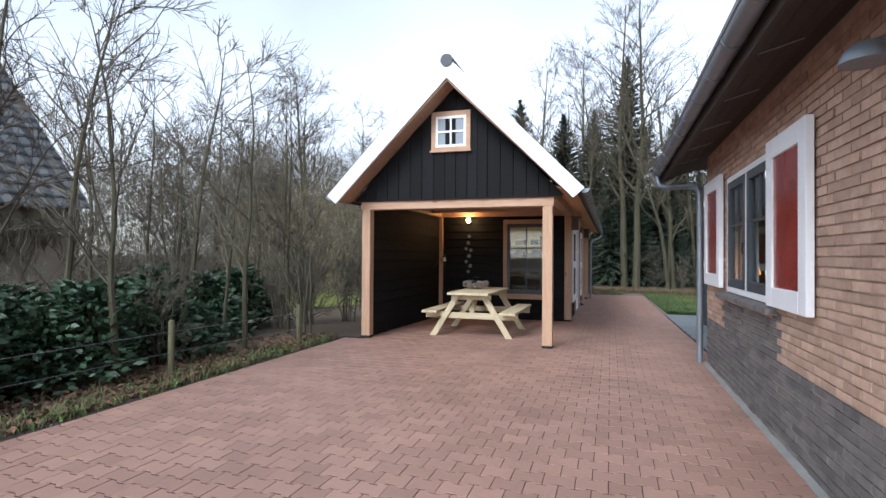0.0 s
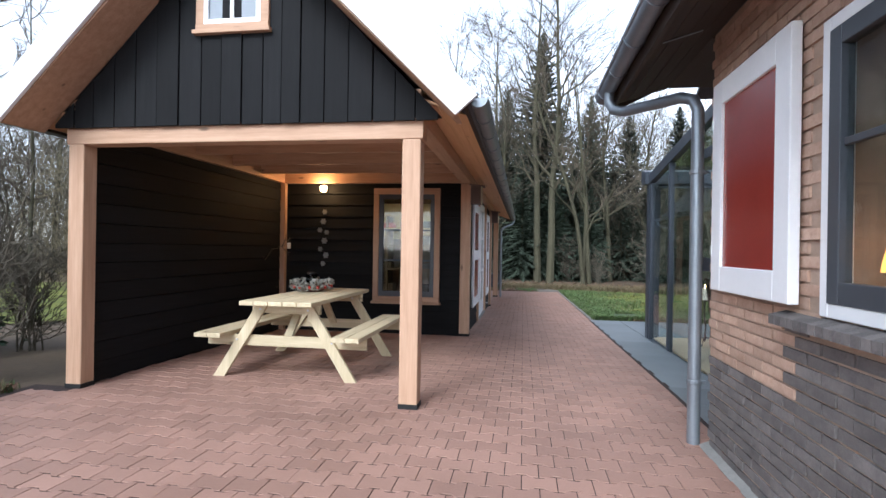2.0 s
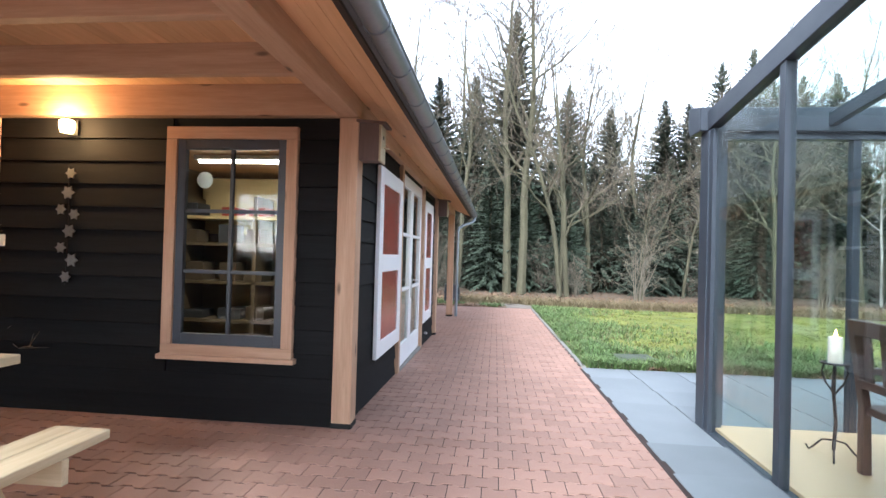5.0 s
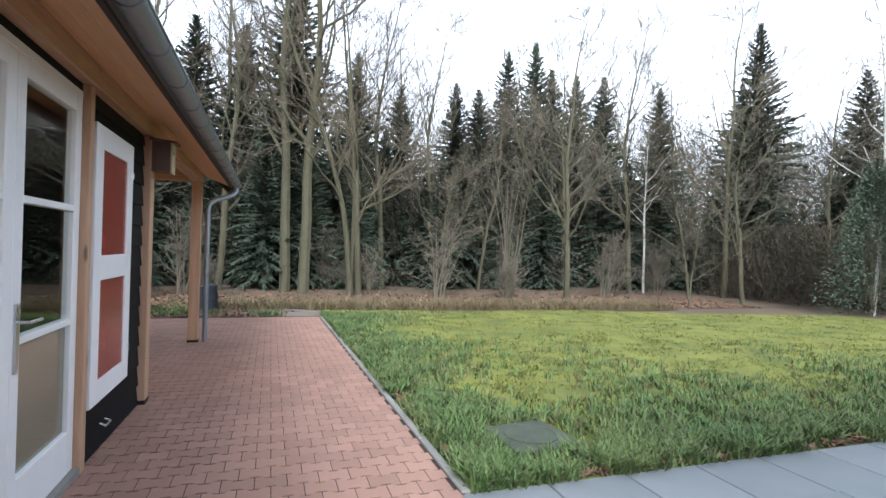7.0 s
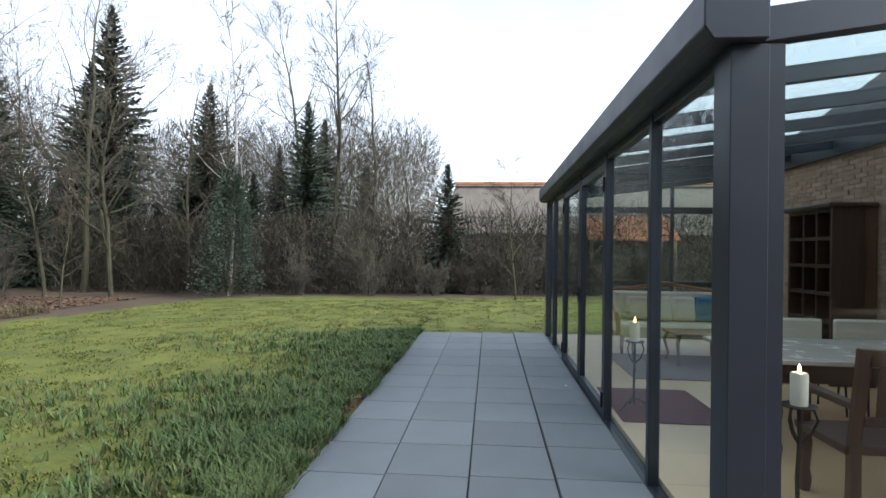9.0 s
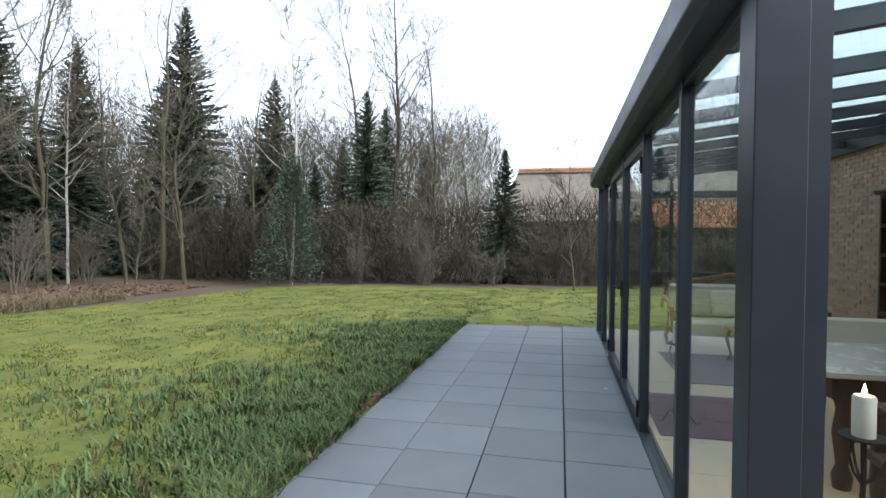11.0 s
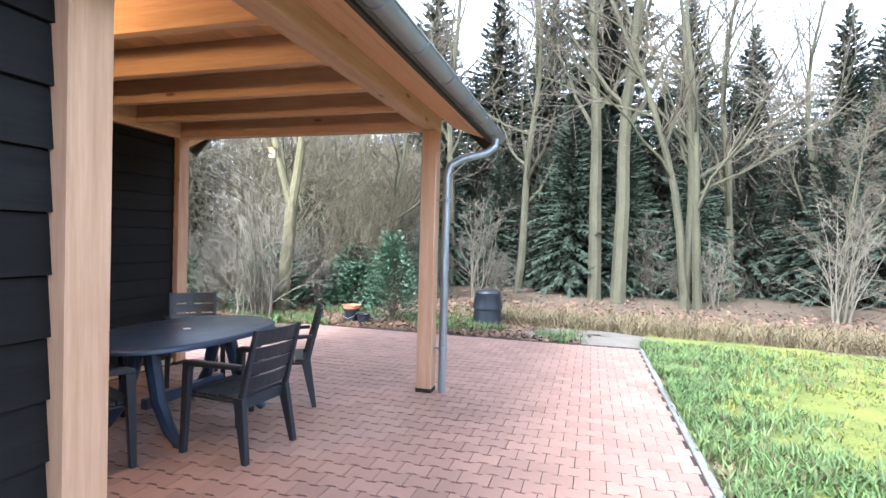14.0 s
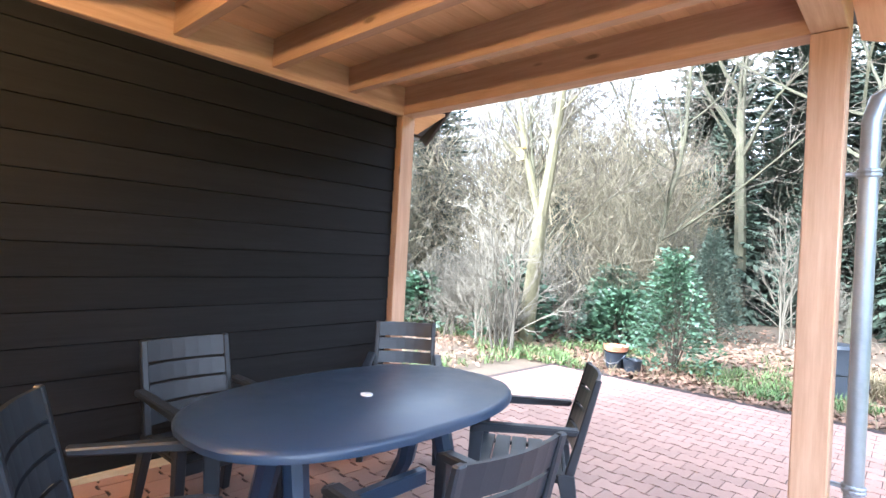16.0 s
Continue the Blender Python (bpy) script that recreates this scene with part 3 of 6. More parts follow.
def shutter(parent, x0, x1, y0, y1, z0, z1, panels, rail=.11):
    """A white framed shutter in the plane of a wall along y, with red panels."""
    xs = sorted((x0, x1))
    s = part("shutter", S().box(*xs, y0, y0 + rail, z0, z1), white, parent, "white framed shutter with red panels" if panels else "white framed window shutter", bevel=0.004)
    part("stile", S().box(*xs, y1 - rail, y1, z0, z1), white, s, bevel=0.004)
    cuts = [(z0, z0 + rail), (z1 - rail, z1)] + [(zc - rail * .55, zc + rail * .55) for zc in panels]
    for a, b in cuts:
        part("rail", S().box(*xs, y0 + rail, y1 - rail, a, b), white, s, bevel=0.004)
    m = (x0 + x1) / 2
    for a, b in zip([z0 + rail] + [zc + rail * .55 for zc in panels], [zc - rail * .55 for zc in panels] + [z1 - rail]):
        part("panel", S().box(m - .008, m + .008, y0 + rail, y1 - rail, a, b), red, s, "glossy dark red panel")
    for zc in (z0 + .25, z1 - .25):
        part("hinge", S().tube([(x1, y1 - .01, zc - .03), (x1, y1 - .01, zc + .03)], .008, 6), steel, s)
    return s


shutter(barn, -1.105, -1.065, 13.38, 14.57, .36, 2.24, [1.29], .16)
shutter(barn, -1.105, -1.065, 16.63, 17.60, .30, 2.24, [1.25], .16)
part("pull_handle", S().tube([(-1.10, 17.0, .10), (-1.06, 17.0, .08), (-1.06, 17.12, .08), (-1.10, 17.12, .10)], .007, 6), steel, barn)
# dark brown that carries the dimness of the workshop below the tube
shaded_panel = wood("shaded_workshop_boards", (0.085, 0.058, 0.034), (0.15, 0.105, 0.06), 1, knots=False)
# window in the south wall
w = part("barn_window", S().box(-2.635, -1.535, 12.435, 12.50, 2.27, 2.37), timber[0], barn, "six-pane window in a timber surround", bevel=0.004)
part("bottom_rail", S().box(-2.635, -1.535, 12.435, 12.50, .53, .61), timber[0], w, bevel=0.004)
for x0 in (-2.635, -1.625):
    part("stile", S().box(x0, x0 + .09, 12.435, 12.50, .61, 2.27), timber[2], w, bevel=0.004)
part("sill", S().box(-2.66, -1.51, 12.415, 12.50, .49, .53), timber[0], w, bevel=0.004)
sh = S().box(-2.545, -2.475, 12.455, 12.50, .61, 2.27).box(-1.695, -1.625, 12.455, 12.50, .61, 2.27).box(-2.475, -1.695, 12.455, 12.50, .61, .70).box(-2.475, -1.695, 12.455, 12.50, 2.19, 2.27).box(-2.100, -2.070, 12.465, 12.495, .70, 2.19)
for zc in (1.20, 1.69):
    sh.box(-2.475, -1.695, 12.467, 12.493, zc - .015, zc + .015)
part("sash", sh, darkgrey_paint, w, "slate grey glazing bars", bevel=0.003)
part("pane", S().box(-2.475, -1.695, 12.478, 12.482, .70, 2.19), pane, w).visible_shadow = False
part("inner_floor", S().box(-4.2, -1.2, 12.56, 18.32, -.10, -.02), concrete, barn)
part("inner_ceiling", S().box(-4.2, -1.2, 12.56, 18.32, 2.47, 2.49), ceiling_wood, barn)
part("inner_lining", S().box(-4.175, -4.16, 12.56, 18.32, .0, 2.47), shaded_panel, barn, "board lining of the workshop, coloured dark for the dim room")

# ---- the brick house ----
HX, HN, HZ = 1.05, 7.98, 2.87
house = thing("brick_house", (3.0, 0.0, 0.07), "brick house with dark plinth, white shutters and deep eaves", "house")
WIN = (4.90, 6.62, 1.13, 2.38)
wall = part("wall", S().box(HX + .012, HX + .30, -7, WIN[0], -.1, HZ).box(HX + .012, HX + .30, WIN[1], HN - .012, -.1, HZ).box(HX + .012, HX + .30, WIN[0], WIN[1], -.1, WIN[2]).box(HX + .012, HX + .30, WIN[0], WIN[1], WIN[3], HZ), mortar, house, "rough salmon brick wall over a dark brick plinth")
part("wall_return", S().box(HX + .30, 1.80, HN - .30, HN - .012, -.1, 2.9), mortar, house)
part("wall_return", S().box(1.812, 2.1, HN - .012, 9.738, -.1, 3.0), mortar, house)
north = part("north_wall", S().box(1.80, 4.45, 9.45, 9.738, -.1, 3.1).box(5.35, 9.45, 9.45, 9.738, -.1, 3.1).box(4.45, 5.35, 9.45, 9.738, 2.15, 3.1), mortar, house)


def brick_rows(face, a, b, z0, z1, skip, dark):
    """Places of bricks in running bond on one face: (along, height, length, dark)."""
    rng = random.Random(ord(face) + round(a * 10))
    r, z = 0, z0
    while z + .05 <= z1:
        u = a - (r % 2) * .111
        while u < b:
            u0, u1 = max(a, u), min(b, u + .21)
            if u1 - u0 > .05 and not skip((u0 + u1) / 2, z + .025):
                yield u0, u1, z, dark((u0 + u1) / 2, z), rng.uniform(-.004, .005)
            u += .2225
        z += .0625
        r += 1


def brick_box(s, face, fixed, u0, u1, z, d):
    e = .006 + d
    if face == "x":
        s.box(fixed + .012 - e - .004, fixed + .014, u0, u1, z, z + .05)
    else:
        s.box(u0, u1, fixed - .014, fixed - .012 + e + .004, z, z + .05)


def in_win(u, z):
    return WIN[0] - .02 < u < WIN[1] + .02 and WIN[2] - .10 < z < WIN[3] + .01


def is_dark(u, z):
    return z < .70 or (4.83 < u < 6.94 and z < 1.06)


light_rest, dark_rest, own_bricks = Shape(), Shape(), []
for u0, u1, z, dk, d in brick_rows("x", -1.5, HN - .006, .02, HZ, in_win, is_dark):
    if 5.5 < u0 and z < 1.16:
        own_bricks.append((u0, u1, z, dk, d))
    else:
        brick_box(dark_rest if dk else light_rest, "x", HX, u0, u1, z, d)
for u0, u1, z, dk, d in brick_rows("y", HX + .02, 1.80, .02, 2.8, lambda u, z: False, lambda u, z: z < .7):
    brick_box(dark_rest if dk else light_rest, "y", HN, u0, u1, z, d)
for u0, u1, z, dk, d in brick_rows("x", HN, 9.74, .02, 3.0, lambda u, z: False, lambda u, z: z < .7):
    brick_box(dark_rest if dk else light_rest, "x", 1.80, u0, u1, z, d)
for u0, u1, z, dk, d in brick_rows("y", 1.83, 9.45, .02, 3.0, lambda u, z: 4.40 < u < 5.40 and z < 2.2, lambda u, z: False):
    brick_box(light_rest, "y", 9.75, u0, u1, z, d)
part("bricks", light_rest, brick_rest, wall)["kind"] = "stuff"
part("plinth_bricks", dark_rest, brick_dark_rest, wall)["kind"] = "stuff"
part("mortar_fillet", S().prism([(HX - .05, -7, .07), (HX + .02, -7, .07), (HX + .02, -7, .10)], (0, 15, 0)), concrete, house)
# window with white frame, slate casements, brick sill
hw = part("house_window", S().box(HX - .01, HX + .09, WIN[0], WIN[0] + .06, WIN[2], WIN[3]).box(HX - .01, HX + .09, WIN[1] - .06, WIN[1], WIN[2], WIN[3]).box(HX - .01, HX + .09, WIN[0] + .06, WIN[1] - .06, WIN[2], WIN[2] + .06).box(HX - .01, HX + .09, WIN[0] + .06, WIN[1] - .06, WIN[3] - .06, WIN[3]).box(HX - .01, HX + .09, 5.72, 5.80, WIN[2] + .06, WIN[3] - .06), white, house, "white window frame with two casements", bevel=0.004)
for y0, y1 in ((WIN[0] + .06, 5.72), (5.80, WIN[1] - .06)):
    z0, z1 = WIN[2] + .06, WIN[3] - .06
    cs = S().box(HX - .015, HX + .04, y0, y0 + .08, z0, z1).box(HX - .015, HX + .04, y1 - .08, y1, z0, z1).box(HX - .015, HX + .04, y0 + .08, y1 - .08, z0, z0 + .09).box(HX - .015, HX + .04, y0 + .08, y1 - .08, z1 - .08, z1)
    ym, zm = (y0 + y1) / 2, z0 + (z1 - z0) * .58
    cs.box(HX, HX + .03, y0 + .08, y1 - .08, zm - .015, zm + .015)
    cs.box(HX + .002, HX + .028, ym - .012, ym + .012, zm + .015, z1 - .08)
    c = part("casement", cs, darkgrey_paint, hw, "slate grey casement", bevel=0.003)
    part("pane", S().box(HX + .012, HX + .016, y0 + .08, y1 - .08, z0 + .09, z1 - .08), pane, hw).visible_shadow = False
    part("window_stay", S().tube([(HX - .02, y0 + .04, z0 + .35), (HX - .03, y0 + .04, z0 + .40), (HX - .02, y0 + .04, z0 + .46)], .006, 6), rubber, c)
sill = part("window_sill", S().box(HX - .05, HX + .02, 4.83, 6.94, 1.055, 1.065), mortar, house)
yb = 4.83
while yb < 6.92:
    part("sill_brick", S().prism([(HX - .075, yb, 1.055), (HX + .02, yb, 1.065), (HX + .02, yb, 1.125), (HX - .075, yb, 1.10)], (0, .052, 0)), brick_dark, sill)
    yb += .0585
shutter(house, HX - .015, HX - .065, 6.77, 7.76, 1.16, 2.46, [], .15)
shutter(house, HX - .015, HX - .065, 3.98, 4.88, 1.13, 2.42, [], .15)
# wall lamp: grey dome
wlamp = part("wall_lamp", S().turned([(.11, 0), (.105, .03), (.085, .065), (.05, .09), (.012, .10)], 18, (HX - .13, 2.98, 2.40)), zinc, house, "grey dome wall lamp", smooth=True)
part("lamp_arm", S().tube([(HX - .13, 2.98, 2.49), (HX - .05, 2.98, 2.51), (HX, 2.98, 2.48)], .012, 6), zinc, house)
# eaves: dark soffit boards, fascia, gutter, roof; they run on past the corner
EN = 9.2
for k in range(4):
    p = lambda t: (.60 + t * .45, 2.73 + t * .13)
    (xa, za), (xb, zb) = p(k / 4), p((k + .96) / 4)
    part("soffit_board", S().prism([(xa, -7, za), (xb, -7, zb), (xb, -7, zb + .018), (xa, -7, za + .018)], (0, EN + 6.9, 0)), brown_soffit, house, "dark brown soffit board")
part("soffit_board", S().box(1.05, 1.80, HN, EN - .1, 2.862, 2.88), brown_soffit, house)
yv = 0.7
while yv < 8:
    part("vent_strip", S().prism([(.66, yv, 2.742), (.90, yv, 2.812), (.90, yv, 2.808), (.66, yv, 2.738)], (0, .02, 0)), zinc, house)
    yv += 1.0
part("fascia", S().box(.575, .602, -7, EN - .08, 2.69, 2.88), brown_soffit, house)
GX, GZ = .505, 2.82
gp = [(GX + .068 * math.cos(math.pi + math.pi * i / 10), GZ + .068 * math.sin(math.pi + math.pi * i / 10)) for i in range(11)]
part("gutter", S().prism([(x, -7, z) for x, z in gp] + [(GX + .055, -7, GZ + .007), (GX - .055, -7, GZ + .007)], (0, EN + 7, 0)), zinc, house, "zinc half-round gutter", smooth=True)
part("gutter_bead", S().tube([(GX - .07, -7, GZ + .005), (GX - .07, EN, GZ + .005)], .010, 6), zinc, house)
yb = -6.6
while yb < EN:
    part("bracket", S().tube([(GX + .072 * math.cos(math.pi + math.pi * i / 8), yb, GZ + .072 * math.sin(math.pi + math.pi * i / 8)) for i in range(9)], .006, 4), zinc, house)
    yb += .6
part("downpipe", S().tube([(GX, 8.85, 2.78), (GX, 8.85, 2.68), (GX + .03, 8.80, 2.60), (GX + .10, 8.70, 2.56), (.89, 8.12, 2.50), (.95, 8.04, 2.46), (.975, 8.02, 2.38), (.975, 8.02, 2.2), (.975, 8.02, .07)], .042, 12), zinc, house, "zinc downpipe at the corner", smooth=True)
for zc in (.5, 1.95):
    part("pipe_clip", S().turned([(.047, -.015), (.051, -.01), (.051, .01), (.047, .015)], 14, (.975, 8.02, zc)).box(.975, HX, 8.01, 8.03, zc - .01, zc + .01), zinc, house)
part("roof", S().prism([(.44, -7, 2.87), (.46, -7, 2.84), (1.1, -7, 3.12), (6.0, -7, 6.2), (6.0, -7, 6.35)], (0, EN + 7, 0)), roof_tile, house, "grey tiled house roof")
part("verge", S().prism([(.44, EN - .02, 2.89), (.58, EN - .02, 2.68), (1.1, EN - .02, 2.93), (6, EN - .02, 6.05), (6, EN - .02, 6.4)], (0, .03, 0)), brown_soffit, house)
part("gable_end", S().prism([(1.06, HN - .3, 2.85), (9, HN - .3, 2.85), (6, HN - .3, 5.9)], (0, .25, 0)), mortar, house)
nr = Shape()
for k in range(16):
    z0, y0 = 2.95 + k * .20, 9.80 - k * .26
    nr.prism([(1.5, y0, z0), (1.5, y0 - .28, z0 + .22), (1.5, y0 - .28, z0 + .26), (1.5, y0, z0 + .045)], (7.6, 0, 0))
part("rear_roof", nr, roof_tile, house, "dark tiled roof above the garden room")["kind"] = "stuff"
part("inner_shell", S().box(5.0, 5.1, -2, 7.6, 0, 2.7).box(1.36, 5.0, -2.1, -2.0, 0, 2.7).box(1.36, 5, -2, 7.6, 2.66, 2.7).box(1.36, 5, -2, 7.68, -.02, .06).box(1.36, 5, 7.6, 7.68, 0, 2.7), mat("cream_plaster", (0.55, 0.47, 0.36), 0.9, 0.1), house)
# table lamp in the room
tl = thing("table_lamp", (1.235, 6.40, 1.13), "lit table lamp with a warm glass shade on the windowsill", "lamp")
tl.scale = (.72, .72, 1.15)
part("base", S().turned([(.07, 0), (.07, .015), (.02, .03), (.018, .16), (.03, .17)], 16), mat("bronze_lamp", (0.20, 0.12, 0.05), 0.4, 0.2, metal=0.8), tl, local=True, smooth=True)
part("shade", S().turned([(.115, .17), (.11, .20), (.085, .27), (.05, .31), (.03, .32)], 16), glow("warm_shade", (1.0, 0.38, 0.09), 0.9), tl, "glowing amber shade", local=True, smooth=True)
solo("window_board", S().box(1.36, 2.1, 4.6, 7.0, 1.07, 1.12).box(1.36, 1.45, 4.6, 4.7, .02, 1.07).box(1.36, 1.45, 6.9, 7.0, .02, 1.07).box(2.0, 2.1, 4.6, 4.7, .02, 1.07).box(2.0, 2.1, 6.9, 7.0, .02, 1.07), pale[1], "light wooden side table behind the window", "table")

# ---- garden room of glass and anthracite aluminium ----
CX, CN, CE, CS = 1.80, 13.20, 9.45, 9.76
gr = thing("garden_room", (5.3, 11.4, -.03), "anthracite aluminium and glass garden room on the house", "conservatory")
rz = lambda y: 2.52 + (CN - y) * .122
part("corner_post", S().box(CX, CX + .15, CN - .17, CN, -.08, 2.50), anthracite, gr, bevel=0.004)
part("corner_trim", S().box(CX + .01, CX + .06, CN - .24, CN - .17, -.08, 2.50).box(CX + .15, CX + .20, CN - .06, CN - .01, -.08, 2.5), anthracite, gr)
part("corner_post", S().box(CE - .15, CE, CN - .15, CN, -.08, 2.50), anthracite, gr, bevel=0.004)
for y0 in (11.92, 10.90, 9.86):
    part("mullion", S().box(CX + .01, CX + .08, y0 - .035, y0 + .035, -.05, rz(y0)), anthracite, gr, bevel=0.003)
for x0 in (3.02, 4.40, 5.80, 7.20, 8.40):
    part("mullion", S().box(x0 - .03, x0 + .03, CN - .085, CN - .01, -.07, 2.49), anthracite, gr, bevel=0.003)
part("sill_rail", S().box(CX, CX + .09, CS, CN - .15, -.10, -.0), anthracite, gr, bevel=0.003)
part("sill_rail", S().box(CX + .15, CE - .15, CN - .09, CN, -.12, -.03), anthracite, gr, bevel=0.003)
part("head_rail", S().box(CX + .15, CE - .15, CN - .10, CN - .02, 2.44, 2.50), anthracite, gr, bevel=0.003)
part("roof_gutter", S().prism([(CX - .06, CN - .14, 2.50), (CX - .06, CN + .10, 2.50), (CX - .06, CN + .14, 2.56), (CX - .06, CN + .14, 2.74), (CX - .06, CN + .11, 2.76), (CX - .06, CN - .14, 2.70)], (CE - CX + .12, 0, 0)), anthracite, gr, "boxed anthracite roof gutter", bevel=0.006)
for x0 in (CX, CE - .09):
    part("end_rafter", S().prism([(x0, CN - .1, rz(CN) - .02), (x0, CS, rz(CS)), (x0, CS, rz(CS) + .15), (x0, CN - .1, rz(CN) + .14)], (.09, 0, 0)), anthracite, gr, bevel=0.004)
for k in range(1, 8):
    x0 = CX + k * (CE - CX) / 8
    part("rafter", S().prism([(x0, CN - .14, rz(CN) + .02), (x0, CS, rz(CS) + .02), (x0, CS, rz(CS) + .13), (x0, CN - .14, rz(CN) + .13)], (.06, 0, 0)), anthracite, gr, bevel=0.003)
for k in range(8):
    x0 = CX + k * (CE - CX) / 8
    ob = part("roof_pane", S().prism([(x0 + .06, CN - .1, rz(CN) + .10), (x0 + .06, CS, rz(CS) + .10), (x0 + .06, CS, rz(CS) + .106), (x0 + .06, CN - .1, rz(CN) + .106)], ((CE - CX) / 8 - .06, 0, 0)), pane, gr)
    ob.visible_shadow = False
part("wall_plate", S().box(CX, CE, CS - .005, CS + .06, rz(CS) - .08, rz(CS) + .15), anthracite, gr)
ws = [CN - .24, 11.92, 10.90, 9.86]
for a, b in zip(ws, ws[1:]):
    ob = part("pane", S().prism([(CX + .04, a, -.0), (CX + .04, b, -.0), (CX + .04, b, rz(b)), (CX + .04, a, rz(a))], (.006, 0, 0)), pane, gr)
    ob.visible_shadow = False
xs = [CX + .2, 3.02, 4.40, 5.80, 7.20, 8.40, CE - .15]
for a, b in zip(xs, xs[1:]):
    ob = part("pane", S().box(a + .03, b - .03, CN - .05, CN - .044, -.03, 2.44), pane, gr)
    ob.visible_shadow = False
ob = part("pane", S().prism([(CE - .05, CN - .15, -.03), (CE - .05, CS, -.03), (CE - .05, CS, rz(CS)), (CE - .05, CN - .15, rz(CN))], (.006, 0, 0)), pane, gr)
ob.visible_shadow = False
for y0 in (12.0, 10.9):
    part("mullion", S().box(CE - .08, CE - .02, y0 - .03, y0 + .03, -.03, rz(y0)), anthracite, gr)
part("rail", S().box(CE - .08, CE - .02, CS, CN - .15, .95, 1.04).box(CE - .08, CE - .02, CS, CN - .15, 2.30, 2.42).box(CE - .09, CE, CS, CN - .15, -.10, .02), anthracite, gr, "cross rails of the east side", bevel=0.003)
# opening sash in the west side
part("sash", S().box(CX, CX + .075, 9.895, 10.865, 1.19, 1.29).box(CX, CX + .075, 9.895, 10.865, 2.50, 2.57).box(CX - .01, CX + .065, 9.895, 9.96, 1.29, 2.50).box(CX - .01, CX + .065, 10.80, 10.865, 1.29, 2.50).box(CX - .01, CX + .065, 9.96, 10.80, 1.29, 1.34).box(CX - .01, CX + .065, 9.96, 10.80, 2.45, 2.50), anthracite, gr, "opening window sash", bevel=0.003)
part("sash_handle", S().box(CX + .066, CX + .085, 10.81, 10.84, 1.80, 1.86).tube([(CX + .10, 10.825, 1.84), (CX + .10, 10.825, 1.95)], .009, 6), rubber, gr)
# double doors in the north side
for a, b in ((4.43, 5.77), (5.83, 7.17)):
    d = part("door_leaf", S().box(a, a + .07, CN - .075, CN - .015, -.02, 2.42).box(b - .07, b, CN - .075, CN - .015, -.02, 2.42).box(a + .07, b - .07, CN - .075, CN - .015, -.02, .08).box(a + .07, b - .07, CN - .075, CN - .015, 2.34, 2.42), anthracite, gr, "glazed door leaf", bevel=0.003)
    for zc in (.15, 2.2):
        part("hinge", S().tube([(a + .0 if a < 5.1 else b, CN - .005, zc - .07), (a + .0 if a < 5.1 else b, CN - .005, zc + .07)], .014, 8), rubber, d)
    part("door_handle", S().box((b - .05 if a < 5.1 else a + .02), (b - .02 if a < 5.1 else a + .05), CN - .014, CN - .004, .95, 1.13).tube([((b - .035 if a < 5.1 else a + .035), CN - .005, 1.05), ((b - .035 if a < 5.1 else a + .035), CN + .045, 1.05), ((b - .15 if a < 5.1 else a + .15), CN + .045, 1.05)], .010, 8), rubber, d, "black lever handle")
solo("oak_floor", S().box(CX + .1, CE - .1, CS, CN - .1, -.09, .015), wood("oak_floor_wood", (0.60, 0.40, 0.21), (0.74, 0.54, 0.32), 0, rough=0.35, knots=False), "light oak floor of the garden room", "floor", "structure")
idoor = part("inner_door", S().box(4.45, 4.55, 9.70, 9.78, -.04, 2.15).box(5.25, 5.35, 9.70, 9.78, -.04, 2.15).box(4.55, 5.25, 9.70, 9.78, 2.02, 2.15).box(4.55, 4.68, 9.71, 9.765, -.03, 2.02).box(5.12, 5.25, 9.71, 9.765, -.03, 2.02).box(4.68, 5.12, 9.71, 9.765, -.03, .35).box(4.68, 5.12, 9.71, 9.765, 1.35, 1.42).box(4.68, 5.12, 9.71, 9.765, 1.9, 2.02), white, house, "white glazed inner door", bevel=0.004)
part("dark_pane", S().box(4.68, 5.12, 9.73, 9.74, .35, 1.9), mat("dark_room_glass", (0.03, 0.03, 0.035), 0.05, 0.1, spec=0.8), house)

# ---- trees, shrubs and grass ----
def limb(s, rng, p, d, length, r0, r1, k, wob, lift, n):
    """A bent tapering limb; returns its points and directions."""
    pts, dirs = [p.copy()], [d.copy()]
    for i in range(n):
        d = (d + Vector((rng.uniform(-wob, wob), rng.uniform(-wob, wob), rng.uniform(-wob, wob) + lift))).normalized()
        p = p + d * (length / n)
        pts.append(p.copy())
        dirs.append(d.copy())
    s.tube(pts, [r0 + (r1 - r0) * i / n for i in range(n + 1)], k, caps=False)
    return pts, dirs


def spread(rng, d, angle):
    """A direction leaning away from d by about that angle."""
    side = d.orthogonal().normalized()
    side.rotate(Matrix.Rotation(rng.uniform(0, 6.283), 3, d))
    return (d * math.cos(angle) + side * math.sin(angle)).normalized()


